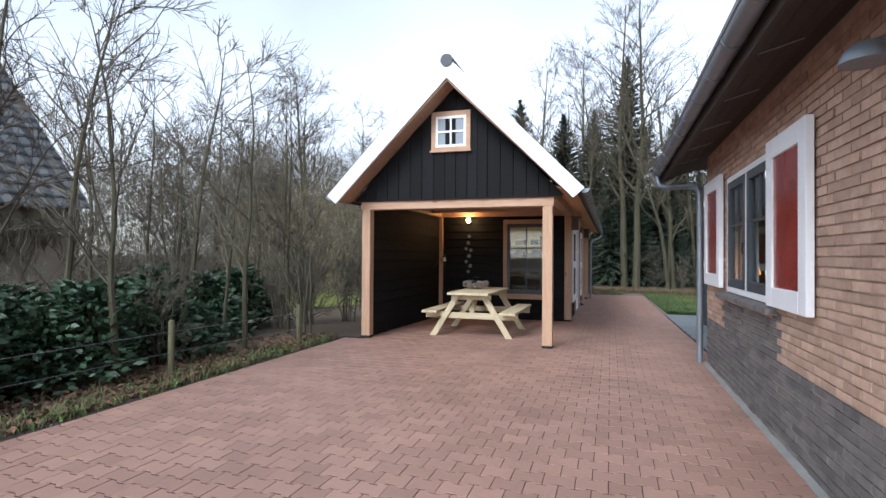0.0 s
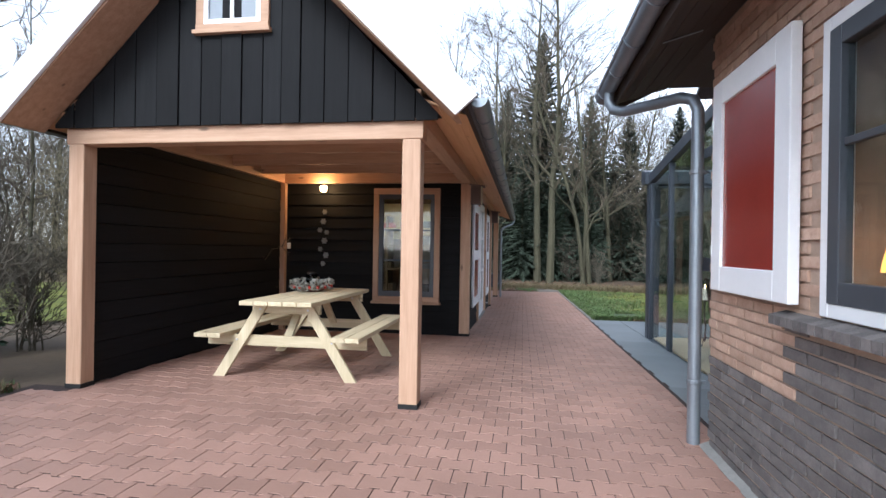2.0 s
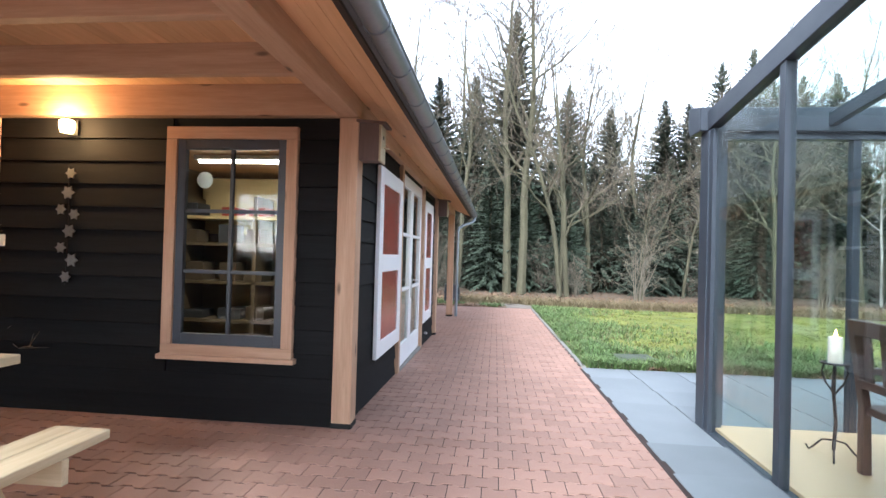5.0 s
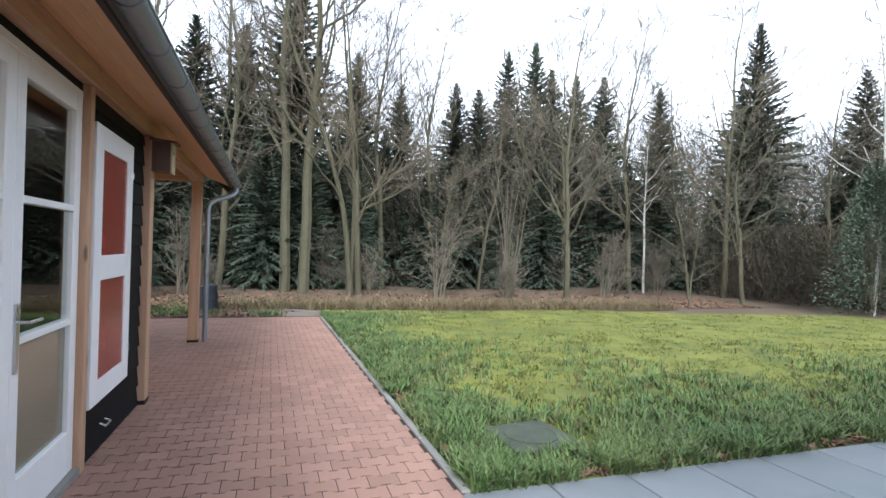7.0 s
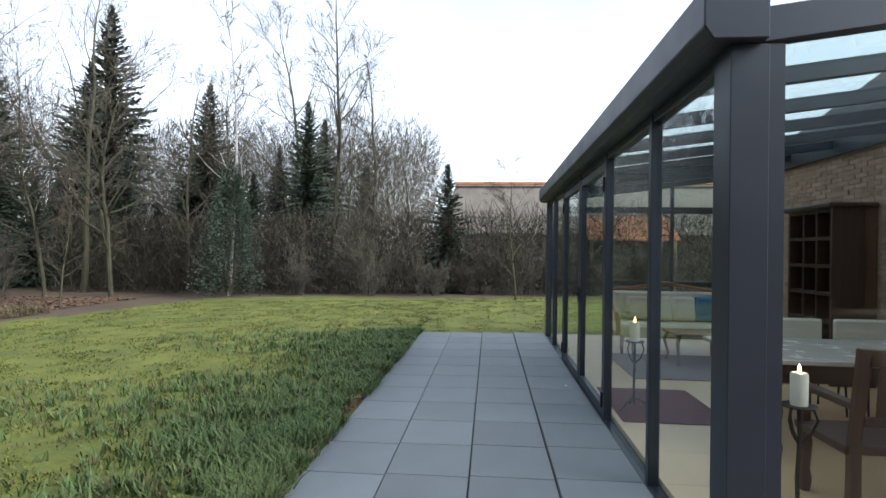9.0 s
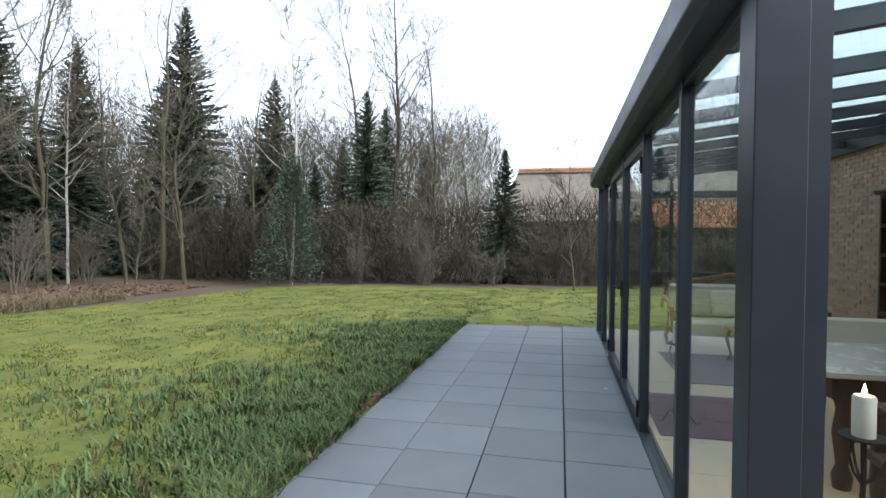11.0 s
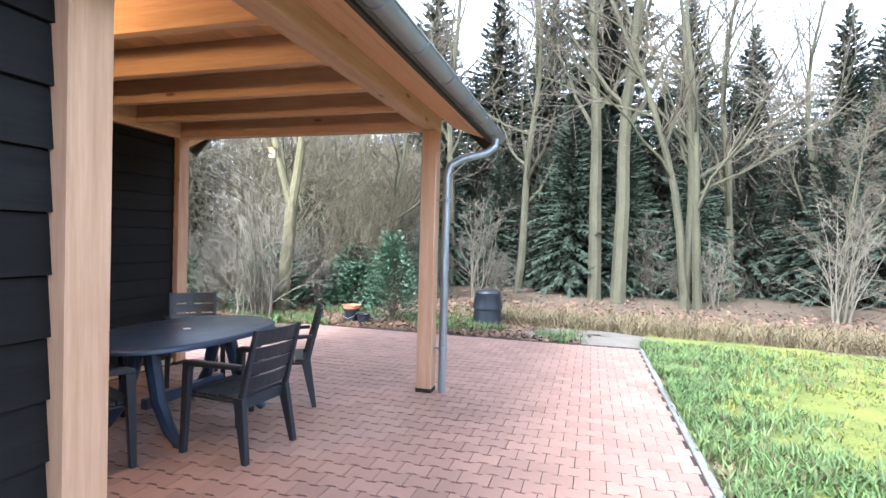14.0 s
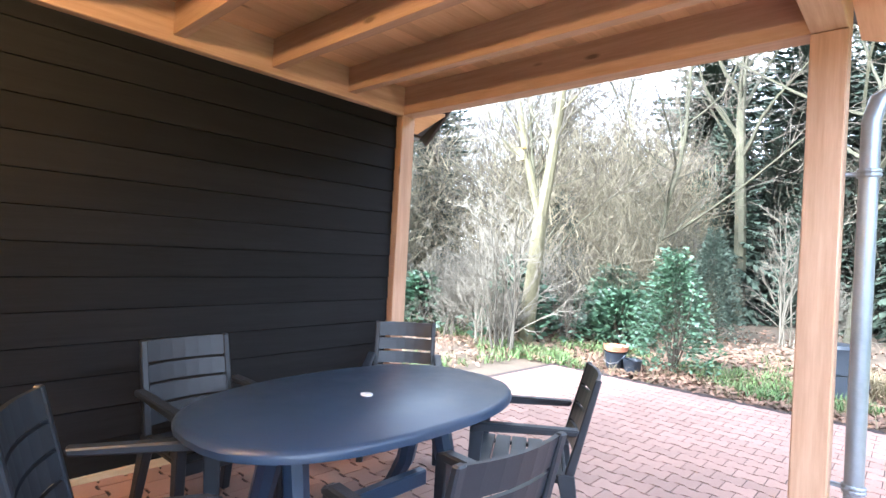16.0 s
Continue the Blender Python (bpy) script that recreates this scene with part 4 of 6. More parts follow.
def bare_tree(seed, h, r, first, n1, n2, n3, reach=.36, stems=1, twig=.009, lean=.0, wob=.05):
    """Two shapes: trunk with limbs, and the crown of fine twigs."""
    rng = random.Random(seed)
    t, c = Shape(), Shape()
    for st in range(stems):
        d = Vector((rng.uniform(-1, 1) * (lean + .18 * (stems > 1)), rng.uniform(-1, 1) * (lean + .18 * (stems > 1)), 1)).normalized()
        start = Vector((rng.uniform(-.15, .15) * (stems > 1), rng.uniform(-.15, .15) * (stems > 1), -.1))
        hh = h * rng.uniform(.8, 1) if st else h
        pts, dirs = limb(t, rng, start, d, hh, r, r * .12, 7, wob, .01, 12)
        for i in range(n1):
            u = first + (1 - first) * (i + rng.random()) / n1
            f = u * 12
            k = min(int(f), 11)
            p = pts[k].lerp(pts[k + 1], f - k)
            ln = hh * reach * (1.12 - u * .8) * rng.uniform(.55, 1.2)
            d1 = spread(rng, dirs[k], rng.uniform(.45, 1.15))
            rr = max(twig * 1.5, r * (1.08 - u) * .52)
            q, qd = limb(t if rr > .02 else c, rng, p, d1, ln, rr, twig, 4, .24, .06, 6)
            for j in range(n2):
                g = rng.uniform(.2, 1.0) * 6
                m = min(int(g), 5)
                p2 = q[m].lerp(q[m + 1], g - m)
                l2 = ln * rng.uniform(.25, .5)
                e, ed = limb(c, rng, p2, spread(rng, qd[m], rng.uniform(.4, .9)), l2, twig * 1.15, twig * .6, 3, .2, .08, 3)
                for x in range(n3):
                    v = rng.uniform(.2, 1) * 3
                    w = min(int(v), 2)
                    limb(c, rng, e[w].lerp(e[w + 1], v - w), spread(rng, ed[w], rng.uniform(.4, .9)), l2 * rng.uniform(.3, .6), twig * .8, twig * .4, 3, .15, .06, 1)
    return t, c


def spruce(seed, h, wide):
    rng = random.Random(seed)
    t, c = Shape(), Shape()
    t.tube([(0, 0, -.1), (0, 0, h * .5), (0, 0, h)], [h * .016, h * .010, .01], 7, caps=False)
    n = int(h * 34)
    for b in range(n):
        u = .04 + .955 * (b + rng.random()) / n
        z = h * u
        a = b * 2.399 + rng.uniform(-.4, .4)
        ln = min(wide, .36 * h * (1 - u)) * rng.uniform(.55, 1.12) * (.92 + .14 * math.sin(a * 2 + u * 9 + seed)) + .10
        ca, sa = math.cos(a), math.sin(a)
        droop = -.42 + .8 * u + rng.uniform(-.12, .12)
        m = max(2, min(6, int(ln / .28)))
        side = Vector((-sa, ca, 0))
        for i in range(m):
            f0, f1 = i / m, (i + 1.2) / m
            p0 = Vector((ca * ln * f0, sa * ln * f0, z + droop * ln * f0 * f0))
            p1 = Vector((ca * ln * f1, sa * ln * f1, z + droop * ln * f1 * f1 + .06 * f1))
            wd = (.13 + .16 * (1 - f0)) * (.45 + ln * .38)
            for sg in (-1, 1):
                for q0, q1, w in ((.0, .75, 1.0), (.45, 1.0, .8)):
                    tip = p0.lerp(p1, q1 + rng.uniform(-.1, .2)) + side * (sg * wd * w * rng.uniform(.5, 1.2)) + Vector((0, 0, -rng.uniform(.15, .75) * wd))
                    o = len(c.v)
                    c.v += [tuple(p0.lerp(p1, q0)), tuple(p0.lerp(p1, q1)), tuple(tip)]
                    c.f.append((o, o + 1, o + 2))
            hang = p0.lerp(p1, .6) + side * rng.uniform(-.3, .3) * wd + Vector((0, 0, -wd * rng.uniform(.4, 1.1)))
            o = len(c.v)
            c.v += [tuple(p0), tuple(p1), tuple(hang)]
            c.f.append((o, o + 1, o + 2))
    return t, c


def leafy(seed, rx, ry, h, leaves, size, stems=14):
    rng = random.Random(seed)
    t, c = Shape(), Shape()
    for i in range(stems):
        a, q = rng.uniform(0, 6.283), rng.uniform(.2, .85)
        limb(t, rng, Vector((0, 0, 0)), Vector((math.cos(a) * q * rx, math.sin(a) * q * ry, h)).normalized(), h * rng.uniform(.6, .95), .014, .005, 4, .12, .05, 4)
    for i in range(leaves):
        a, zz = rng.uniform(0, 6.283), rng.random() ** .7
        f = rng.uniform(.4, 1.05) * (1 - zz * .96) ** .62 * (1 + .22 * math.sin(a * 3 + seed) + .15 * math.sin(a * 7 + zz * 9))
        p = Vector((math.cos(a) * rx * f, math.sin(a) * ry * f, .06 + zz * h * rng.uniform(.85, 1.08)))
        d = Vector((math.cos(a) + rng.uniform(-.7, .7), math.sin(a) + rng.uniform(-.7, .7), rng.uniform(-.5, .7))).normalized()
        w = spread(rng, d, 1.57)
        s = size * rng.uniform(.6, 1.25)
        o = len(c.v)
        c.v += [tuple(p), tuple(p + d * s * .5 + w * s * .24), tuple(p + d * s), tuple(p + d * s * .5 - w * s * .24)]
        c.f.append((o, o + 1, o + 2, o + 3))
    return t, c


def plant(name, label, category, shapes, tm, cm, group, crown="crown", trunk="trunk"):
    ob = thing(name, (0, 0, -60), label, category, group)
    part(trunk, shapes[0], tm, ob, local=True, smooth=True)
    part(crown, shapes[1], cm, ob, local=True)
    return ob


FOREST = "trees of the wood"
kinds = [
    plant("bare_tree", "tall leafless woodland tree with mossy trunk", "tree", bare_tree(11, 16, .20, .28, 24, 8, 6, .40, wob=.07), bark, twig_mat, FOREST),
    plant("bare_tree", "tall leafless woodland tree with many fine twigs", "tree", bare_tree(12, 13, .14, .20, 24, 9, 7, .46, wob=.11, twig=.008), bark, twig_grey, FOREST),
    plant("bare_tree", "slim leafless woodland tree", "tree", bare_tree(13, 11, .09, .15, 24, 8, 6, .44, wob=.11, twig=.008), bark, twig_mat, FOREST),
    plant("bare_tree", "leafless tree with several leaning stems", "tree", bare_tree(14, 12, .11, .22, 13, 7, 6, .42, stems=3, wob=.09), bark, twig_mat, FOREST),
]
spruces = [
    plant("spruce_tree", "dark green spruce at the edge of the wood", "tree", spruce(21, 13, 2.3), bark, needle_mat, "spruces of the wood"),
    plant("spruce_tree", "tall narrow dark spruce in the wood", "tree", spruce(22, 15, 2.4), bark, needle_mat, "spruces of the wood"),
    plant("spruce_tree", "dense dark green spruce", "tree", spruce(23, 9, 2.1), bark, needle_mat, "spruces of the wood"),
]
birch = plant("birch_tree", "slim birch with pale bark, leafless", "tree", bare_tree(15, 13, .075, .30, 22, 6, 4, .22, wob=.04), bark_pale, twig_mat, "birches")
stem_clump = plant("stem_clump", "clump of thin pale leafless stems", "shrub", bare_tree(25, 5.2, .035, .35, 7, 4, 4, .22, stems=8, twig=.006, wob=.05), twig_grey, twig_grey, "", "twig_mass", "stem")
small_tree = plant("young_tree", "small leafless garden tree with spreading branches", "tree", bare_tree(16, 4.6, .045, .25, 15, 7, 5, .45, twig=.005, wob=.10), bark, twig_grey, "young garden trees")
small_tree2 = plant("young_tree", "thin upright leafless garden tree", "tree", bare_tree(17, 5.2, .04, .30, 15, 6, 5, .30, twig=.005, wob=.08), bark, twig_mat, "young garden trees")
shrub = plant("bare_shrub", "leafless brown shrub of many thin stems", "shrub", bare_tree(18, 2.5, .018, .1, 6, 5, 4, .42, stems=9, twig=.0045, wob=.13), twig_grey, twig_grey, "bare shrubs", "twig_mass", "stem")
shrub2 = plant("bare_shrub", "tangled leafless grey shrub", "shrub", bare_tree(19, 1.7, .014, .05, 8, 5, 4, .55, stems=10, twig=.005, wob=.16), twig_grey, twig_grey, "bare shrubs", "twig_mass", "stem")
evergreen = plant("evergreen_shrub", "glossy dark evergreen shrub", "shrub", leafy(31, .62, .62, .85, 1500, .12), twig_mat, leaf_green, "evergreen shrubs", "foliage", "stem")
holly = plant("holly_bush", "pointed blue-green holly bush beside the paving", "shrub", leafy(32, .66, .66, 1.75, 4200, .08), twig_mat, leaf_green, "", "foliage", "stem")
tall_ever = plant("evergreen_tree", "broad dark evergreen at the edge of the lawn", "tree", leafy(33, 1.9, 1.9, 6.6, 11000, .15, 20), bark, needle_mat, "evergreens", "foliage", "stem")


def put(ob, x, y, scale=1.0, turn=None, rng=random.Random(77), drop=.04):
    m = Matrix.LocRotScale((x, y, ground(y) - drop), Euler((0, 0, rng.uniform(0, 6.283) if turn is None else turn)), None)
    c = copy_thing(ob, m)
    c.scale = (scale, scale, scale * rng.uniform(.93, 1.07))
    return c


rng = random.Random(41)
# trees that stand out at the edge of the wood
for x, y, k, sc in ((1.25, 32.9, 0, 1.12), (.6, 33.6, 0, 1.05), (3.05, 32.2, 3, 1.1), (6.2, 31.4, 3, .45), (11.3, 30.8, 1, .86), (13.8, 27.0, 2, .36), (16.0, 33.0, 1, .9), (19.5, 31.0, 1, .95), (-1.9, 34.5, 1, 1.05),
                    (-4.6, 36.0, 0, .95), (-8.5, 31.5, 2, .9), (-10.5, 35, 1, 1.0), (23.0, 27.0, 1, .8), (-7.2, 29.5, 2, .7), (9.0, 34.5, 2, .85), (4.8, 35.5, 1, .95), (7.4, 36.0, 1, .9), (13.6, 34.8, 1, .85), (21.3, 27.6, 1, .72),
                    (25.5, 21.5, 1, .62), (26.5, 19.6, 1, .55), (24.6, 18.4, 1, .5), (16.6, 13.4, 2, .45), (18.0, 28.6, 1, .7), (17.2, 30.6, 2, .8)):
    put(kinds[k], x, y, sc)
for x, y, k, sc in ((.9, 38.0, 1, .98), (-1.4, 41, 1, .9), (4.4, 42, 1, .82), (7.2, 43, 0, .9), (10.3, 42.0, 1, .84), (11.6, 41.6, 0, .94), (13.3, 41.2, 1, .86), (14.9, 40.8, 1, .90), (15.8, 40.4, 0, .96), (17.0, 39.6, 0, .95), (18.5, 39.0, 1, .87), (20.9, 37.0, 1, .80), (25.0, 34.2, 1, .92), (25.6, 35.8, 0, .88),
                    (24.8, 28.6, 0, .84), (23.6, 23.0, 0, .66), (20.4, 16.0, 2, .62), (-3.5, 39, 0, 1.0), (-7.0, 41, 1, 1.0)):
    put(spruces[k], x, y, sc)
# young spruces with boughs to the ground keep the inside of the wood dark
for i in range(34):
    put(spruces[2], -7 + i * .93 + rng.uniform(-.4, .4), 36.2 + rng.uniform(-1.2, 2.6), rng.uniform(.5, .82))
for i in range(9):
    put(spruces[2], rng.uniform(22.5, 25.5), 25.5 + i * 1.2, rng.uniform(.45, .7))
put(stem_clump, 9.1, 31.5, 1.0)
put(birch, 18.7, 24.3, .95)
put(birch, 16.8, 33.0, .85)
put(kinds[2], -5.6, 31.5, .85)
put(tall_ever, -7.4, 30.6, .5)
put(tall_ever, -4.0, 31.0, .36)
put(tall_ever, 18.2, 24.0, .66)
# the body of the wood
spots = []
tries = 0
while len(spots) < 74 and tries < 9000:
    tries += 1
    x, y = rng.uniform(-34, 36), rng.uniform(9, 58)
    edge = (y > 36.5 and x > -16) or (x > 23.5 and y > 20) or (x < -9 and y > 19 and x < -6)
    if edge and all((x - a) ** 2 + (y - b) ** 2 > 6.0 for a, b in spots):
        spots.append((x, y))
for x, y in spots:
    if rng.random() < .26 and x > -14:
        put(spruces[rng.choice((0, 0, 1))], x, y, rng.uniform(.5, .72))
    else:
        put(kinds[rng.choice((0, 1, 1, 2, 3))], x, y, rng.uniform(.8, 1.05))
# shrubs along the edge of the wood, the hedge on the east side and behind the barn
for i in range(24):
    x = rng.uniform(-12, 19)
    put(rng.choice((shrub, shrub, shrub2)), x, 30.5 + rng.uniform(0, 5.5), rng.uniform(.7, 1.3))
for i in range(26):
    put(rng.choice((shrub, shrub2)), 18.8 + rng.uniform(-.3, 1.6), 7.5 + i * .58 + rng.uniform(-.2, .2), rng.uniform(.75, 1.15))
for i in range(16):
    put(rng.choice((shrub, shrub2)), rng.uniform(-9.5, -5.2), rng.uniform(25.5, 30), rng.uniform(.7, 1.2))
for i in range(8):
    put(rng.choice((shrub, shrub2)), rng.uniform(-7.2, -4.9), 8.4 + i * .8, rng.uniform(.7, 1.1))
for x, y, sc in ((-6.6, 27.4, 1.5), (-5.2, 28.6, 1.0), (-8.3, 26.6, 1.3), (-4.9, 28.4, 1.2), (-7.4, 28.8, 1.8), (-5.6, 29.8, 1.6)):
    put(evergreen, x, y, sc)
put(holly, -3.35, 26.75, 1.0)
# the garden edge on the west side
for x, y, sc in ((-4.9, 1.4, 1.1), (-5.4, 2.4, 1.0), (-5.0, 3.0, .9), (-5.9, 3.3, 1.1), (-5.6, 4.2, 1.0), (-6.6, 4.4, 1.1), (-5.9, 5.2, 1.05), (-6.8, 5.6, 1.0), (-6.2, 6.3, .9), (-7.4, 6.8, 1.1), (-5.8, 7.4, .75), (-6.9, 2.6, 1.1), (-7.8, 4.9, 1.1), (-5.0, .4, 1.1), (-6.3, 1.2, 1.2), (-8.4, 6.0, 1.1)):
    put(evergreen, x - .75, y, sc)
for i in range(17):
    put(evergreen, -5.75 - rng.uniform(0, .9) - .10 * i * (i > 9), 1.6 + i * .5, rng.uniform(.9, 1.35))
for x, y, ob, sc in ((-4.55, 3.15, small_tree2, .95), (-5.6, 4.6, small_tree, 1.05), (-6.9, 4.2, small_tree2, 1.0), (-5.3, 7.0, small_tree, .78), (-7.6, 6.6, small_tree, 1.05), (-8.8, 8.8, small_tree2, 1.1), (-6.6, 9.6, small_tree, .9), (-9.5, 6.2, small_tree2, 1.15), (-5.7, 1.6, small_tree, .9), (-7.3, 11.5, small_tree2, 1.1), (-10.2, 11.0, small_tree, 1.2), (-4.75, 4.6, small_tree, 1.0), (-4.6, 6.6, small_tree, .95), (-5.2, 8.6, small_tree2, .9), (-6.4, 7.4, small_tree, 1.2)):
    put(ob, x - .75, y, sc)
for i in range(8):
    put(rng.choice((shrub, shrub2)), rng.uniform(-9.5, -5.6), rng.uniform(2.5, 9.5), rng.uniform(.45, .75))
for i in range(16):
    put(kinds[rng.choice((1, 2, 3))], rng.uniform(-42, -24), rng.uniform(14, 40), rng.uniform(.6, .85))
for i in range(12):
    put(kinds[rng.choice((1, 2, 2))], rng.uniform(-17, -7), rng.uniform(25, 38), rng.uniform(.55, .8))


def thicket(name, label, material, n, seed, where, length, width, up):
    """A mass of thin twigs that nobody could count."""
    rng = random.Random(seed)
    s = Shape()
    for i in range(n):
        x, y, z = where(rng)
        d = Vector((rng.gauss(0, .6), rng.gauss(0, .6), up + rng.gauss(0, .5))).normalized()
        w = spread(rng, d, 1.57) * (width * rng.uniform(.5, 1.3))
        p = Vector((x, y, ground(y) + z))
        q = p + d * (length * rng.uniform(.4, 1.3))
        o = len(s.v)
        s.v += [tuple(p - w), tuple(p + w), tuple(q)]
        s.f.append((o, o + 1, o + 2))
    return solo(name, s, material, label, "woodland", "stuff")


thicket("far_wood", "grey-brown mass of far leafless trees", twig_grey, 150000, 91, lambda r: (r.uniform(-45, 42), r.uniform(44, 60), r.random() ** 1.25 * 13.0), 1.6, .016, .9)
thicket("far_wood", "grey-brown mass of far leafless trees to the west", twig_grey, 60000, 92, lambda r: (r.uniform(-44, -22), r.uniform(0, 46), r.random() ** 1.35 * 9), 1.4, .018, .9)
thicket("far_wood", "grey-brown mass of far leafless trees to the east", twig_grey, 80000, 93, lambda r: (r.uniform(29, 44), r.uniform(18, 46), r.random() ** 1.25 * 9.5), 1.4, .015, .9)
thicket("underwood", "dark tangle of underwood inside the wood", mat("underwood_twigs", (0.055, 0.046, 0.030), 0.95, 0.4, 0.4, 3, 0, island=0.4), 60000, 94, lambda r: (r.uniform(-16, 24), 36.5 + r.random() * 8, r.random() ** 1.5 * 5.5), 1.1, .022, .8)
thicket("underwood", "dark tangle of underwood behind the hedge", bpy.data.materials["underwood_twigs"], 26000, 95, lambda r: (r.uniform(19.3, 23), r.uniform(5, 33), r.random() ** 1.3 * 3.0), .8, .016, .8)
thicket("underwood", "brown tangle of shrubs beyond the garden", mat("bramble_twigs", (0.15, 0.125, 0.078), 0.95, 0.4, 0.4, 3, 0, island=0.45), 55000, 96, lambda r: (lambda x: (x, r.uniform(28.9 if x > -9.5 else 19, 36), r.random() ** 1.4 * 4.5))(r.uniform(-17, -5)), 1.0, .008, .8)
for i in range(22):
    put(spruces[rng.choice((0, 1, 2))], rng.uniform(-14, 24), rng.uniform(38, 46), rng.uniform(.5, .72))
# forked tree with a nest box behind the table
def forked(seed):
    """A short upright bole that parts into two rising stems, with a crown of twigs."""
    rng = random.Random(seed)
    t, c = Shape(), Shape()
    bole, dirs = limb(t, rng, Vector((0, 0, -.1)), Vector((.03, 0, 1)), 2.5, .16, .13, 9, .03, .01, 6)
    for side, r, h in ((Vector((-.26, .05, 1)), .085, 5.0), (Vector((.16, -.05, 1)), .11, 6.0)):
        pts, ds = limb(t, rng, bole[-1] - Vector((0, 0, .08)), side.normalized(), h, r, .02, 8, .05, .03, 9)
        for i in range(13):
            k = rng.randint(2, 8)
            q, qd = limb(t if i < 5 else c, rng, pts[k], spread(rng, ds[k], rng.uniform(.6, 1.1)), rng.uniform(.9, 2.0), .022, .006, 4, .18, .06, 5)
            for j in range(6):
                m = rng.randint(1, 4)
                e, ed = limb(c, rng, q[m], spread(rng, qd[m], rng.uniform(.4, .9)), rng.uniform(.3, .8), .007, .004, 3, .2, .06, 3)
                for x in range(3):
                    limb(c, rng, e[rng.randint(1, 3)], spread(rng, ed[1], .7), rng.uniform(.15, .35), .005, .003, 3, .1, .05, 1)
    return t, c


fork = plant("forked_tree", "slender forked tree with smooth greenish bark", "tree", forked(52), mat("olive_bark", (0.075, 0.064, 0.032), 0.95, scale=2.5, fine=20, bump=0.6, c2=(0.165, 0.145, 0.08), stretch=(1, 1, 0.4)), twig_grey, "")
put(fork, -6.15, 27.2, 1.0, 0.6)
for proto in kinds + spruces + [birch, stem_clump, small_tree, small_tree2, shrub, shrub2, evergreen, holly, tall_ever, fork]:
    for o in list(proto.children_recursive) + [proto]:
        bpy.data.objects.remove(o, do_unlink=True)


def tufts(name, label, material, where, n, h0, h1, seed, wid=.006, lean=.5, kind_cat="grass"):
    rng = random.Random(seed)
    s = Shape()
    k = 0
    while k < n:
        x, y = where(rng)
        if x is None or (abs(x - 2.12) < .36 and abs(y - 16.4) < .36):
            continue
        for b in range(rng.randint(3, 6)):
            px, py = x + rng.uniform(-.05, .05), y + rng.uniform(-.05, .05)
            a, h = rng.uniform(0, 6.283), rng.uniform(h0, h1)
            w = wid * rng.uniform(.7, 1.4)
            z = ground(py) - .02
            out = h * lean * rng.random()
            lx, ly = math.cos(a) * out, math.sin(a) * out
            o = len(s.v)
            wx, wy = -math.sin(a) * w, math.cos(a) * w
            s.v += [(px - wx, py - wy, z), (px + wx, py + wy, z), (px + lx * .4 + wx * .7, py + ly * .4 + wy * .7, z + h * .6), (px + lx * .4 - wx * .7, py + ly * .4 - wy * .7, z + h * .6), (px + lx, py + ly, z + h * .95)]
            s.f += [(o, o + 1, o + 2, o + 3), (o + 3, o + 2, o + 4)]
            k += 1
    return solo(name, s, material, label, kind_cat, "stuff")


def edge_spot(rng):
    """Near the terrace and paving, in loose clumps that thin out into the lawn."""
    if rng.random() < .66:
        x = rng.uniform(1.32, 9.7)
        x, y = x, 15.62 + min(4.5, rng.expovariate(1.0) * (0.62 + 0.3 * math.sin(x * 1.7)))
    else:
        y = rng.uniform(15.6, 26.2)
        x, y = 1.32 + min(4.0, rng.expovariate(1.0) * (0.5 + 0.25 * math.sin(y * 1.3))), y
    return (x, y) if noise.noise((x * 2.6, y * 2.6, 5.0)) + .35 * noise.noise((x * 8, y * 8, 1.0)) > rng.uniform(-.45, .25) else (None, None)


tufts("long_grass", "longer green grass tufts along the terrace and paving edge", blade_mat, edge_spot, 80000, .03, .15, 3, .0075, 1.5)
tufts("long_grass", "withered pale blades in the long grass", straw_mat, edge_spot, 16000, .03, .13, 33, .005, 1.4)


def lawn_spot(rng):
    x, y = 1.5 + rng.random() ** 1.4 * 15, 15.7 + rng.random() ** 1.4 * 11
    if rng.random() < .16:
        x, y = rng.uniform(9.7, 17.6), rng.uniform(9.0, 15.8)
    bare = noise.noise((x * 1.9, y * 1.9, 8.0)) + .5 * noise.noise((x * 5.5, y * 5.5, 2.0)) < rng.uniform(-.25, .25)
    return (x, y) if in_lawn(x, y) and not bare else (None, None)


tufts("lawn_grass", "short mown grass blades of the lawn", mat("lawn_blades", (0.082, 0.116, 0.024), 0.7, scale=.5, fine=3, bump=0, c2=(0.20, 0.20, 0.042), island=0.4), lawn_spot, 105000, .015, .05, 4, .007, 2.0)
tufts("lawn_grass", "pale dry blades among the lawn grass", straw_mat, lawn_spot, 12000, .02, .06, 44, .006, .9)
tufts("dry_grass", "straw-coloured dry grass at the edge of the wood", straw_mat, lambda r: (lambda x: (x, 27.2 + abs(r.gauss(0, 1.0)) - x * .06))(r.uniform(-1.5, 13)), 16000, .06, .32, 6, .007, 1.6)
tufts("dry_grass", "dry grass and weeds along the garden edge", straw_mat, lambda r: (lambda y: (-4.66 - abs(r.gauss(0, .35)), y))(r.uniform(0, 8.3)), 3500, .03, .13, 8, .006, 1.5)
tufts("green_weeds", "low green weeds along the garden edge", blade_mat, lambda r: (lambda y: (-4.63 - abs(r.gauss(0, .25)), y))(r.uniform(0, 8.3)), 3000, .03, .12, 12, .008, 1.2)


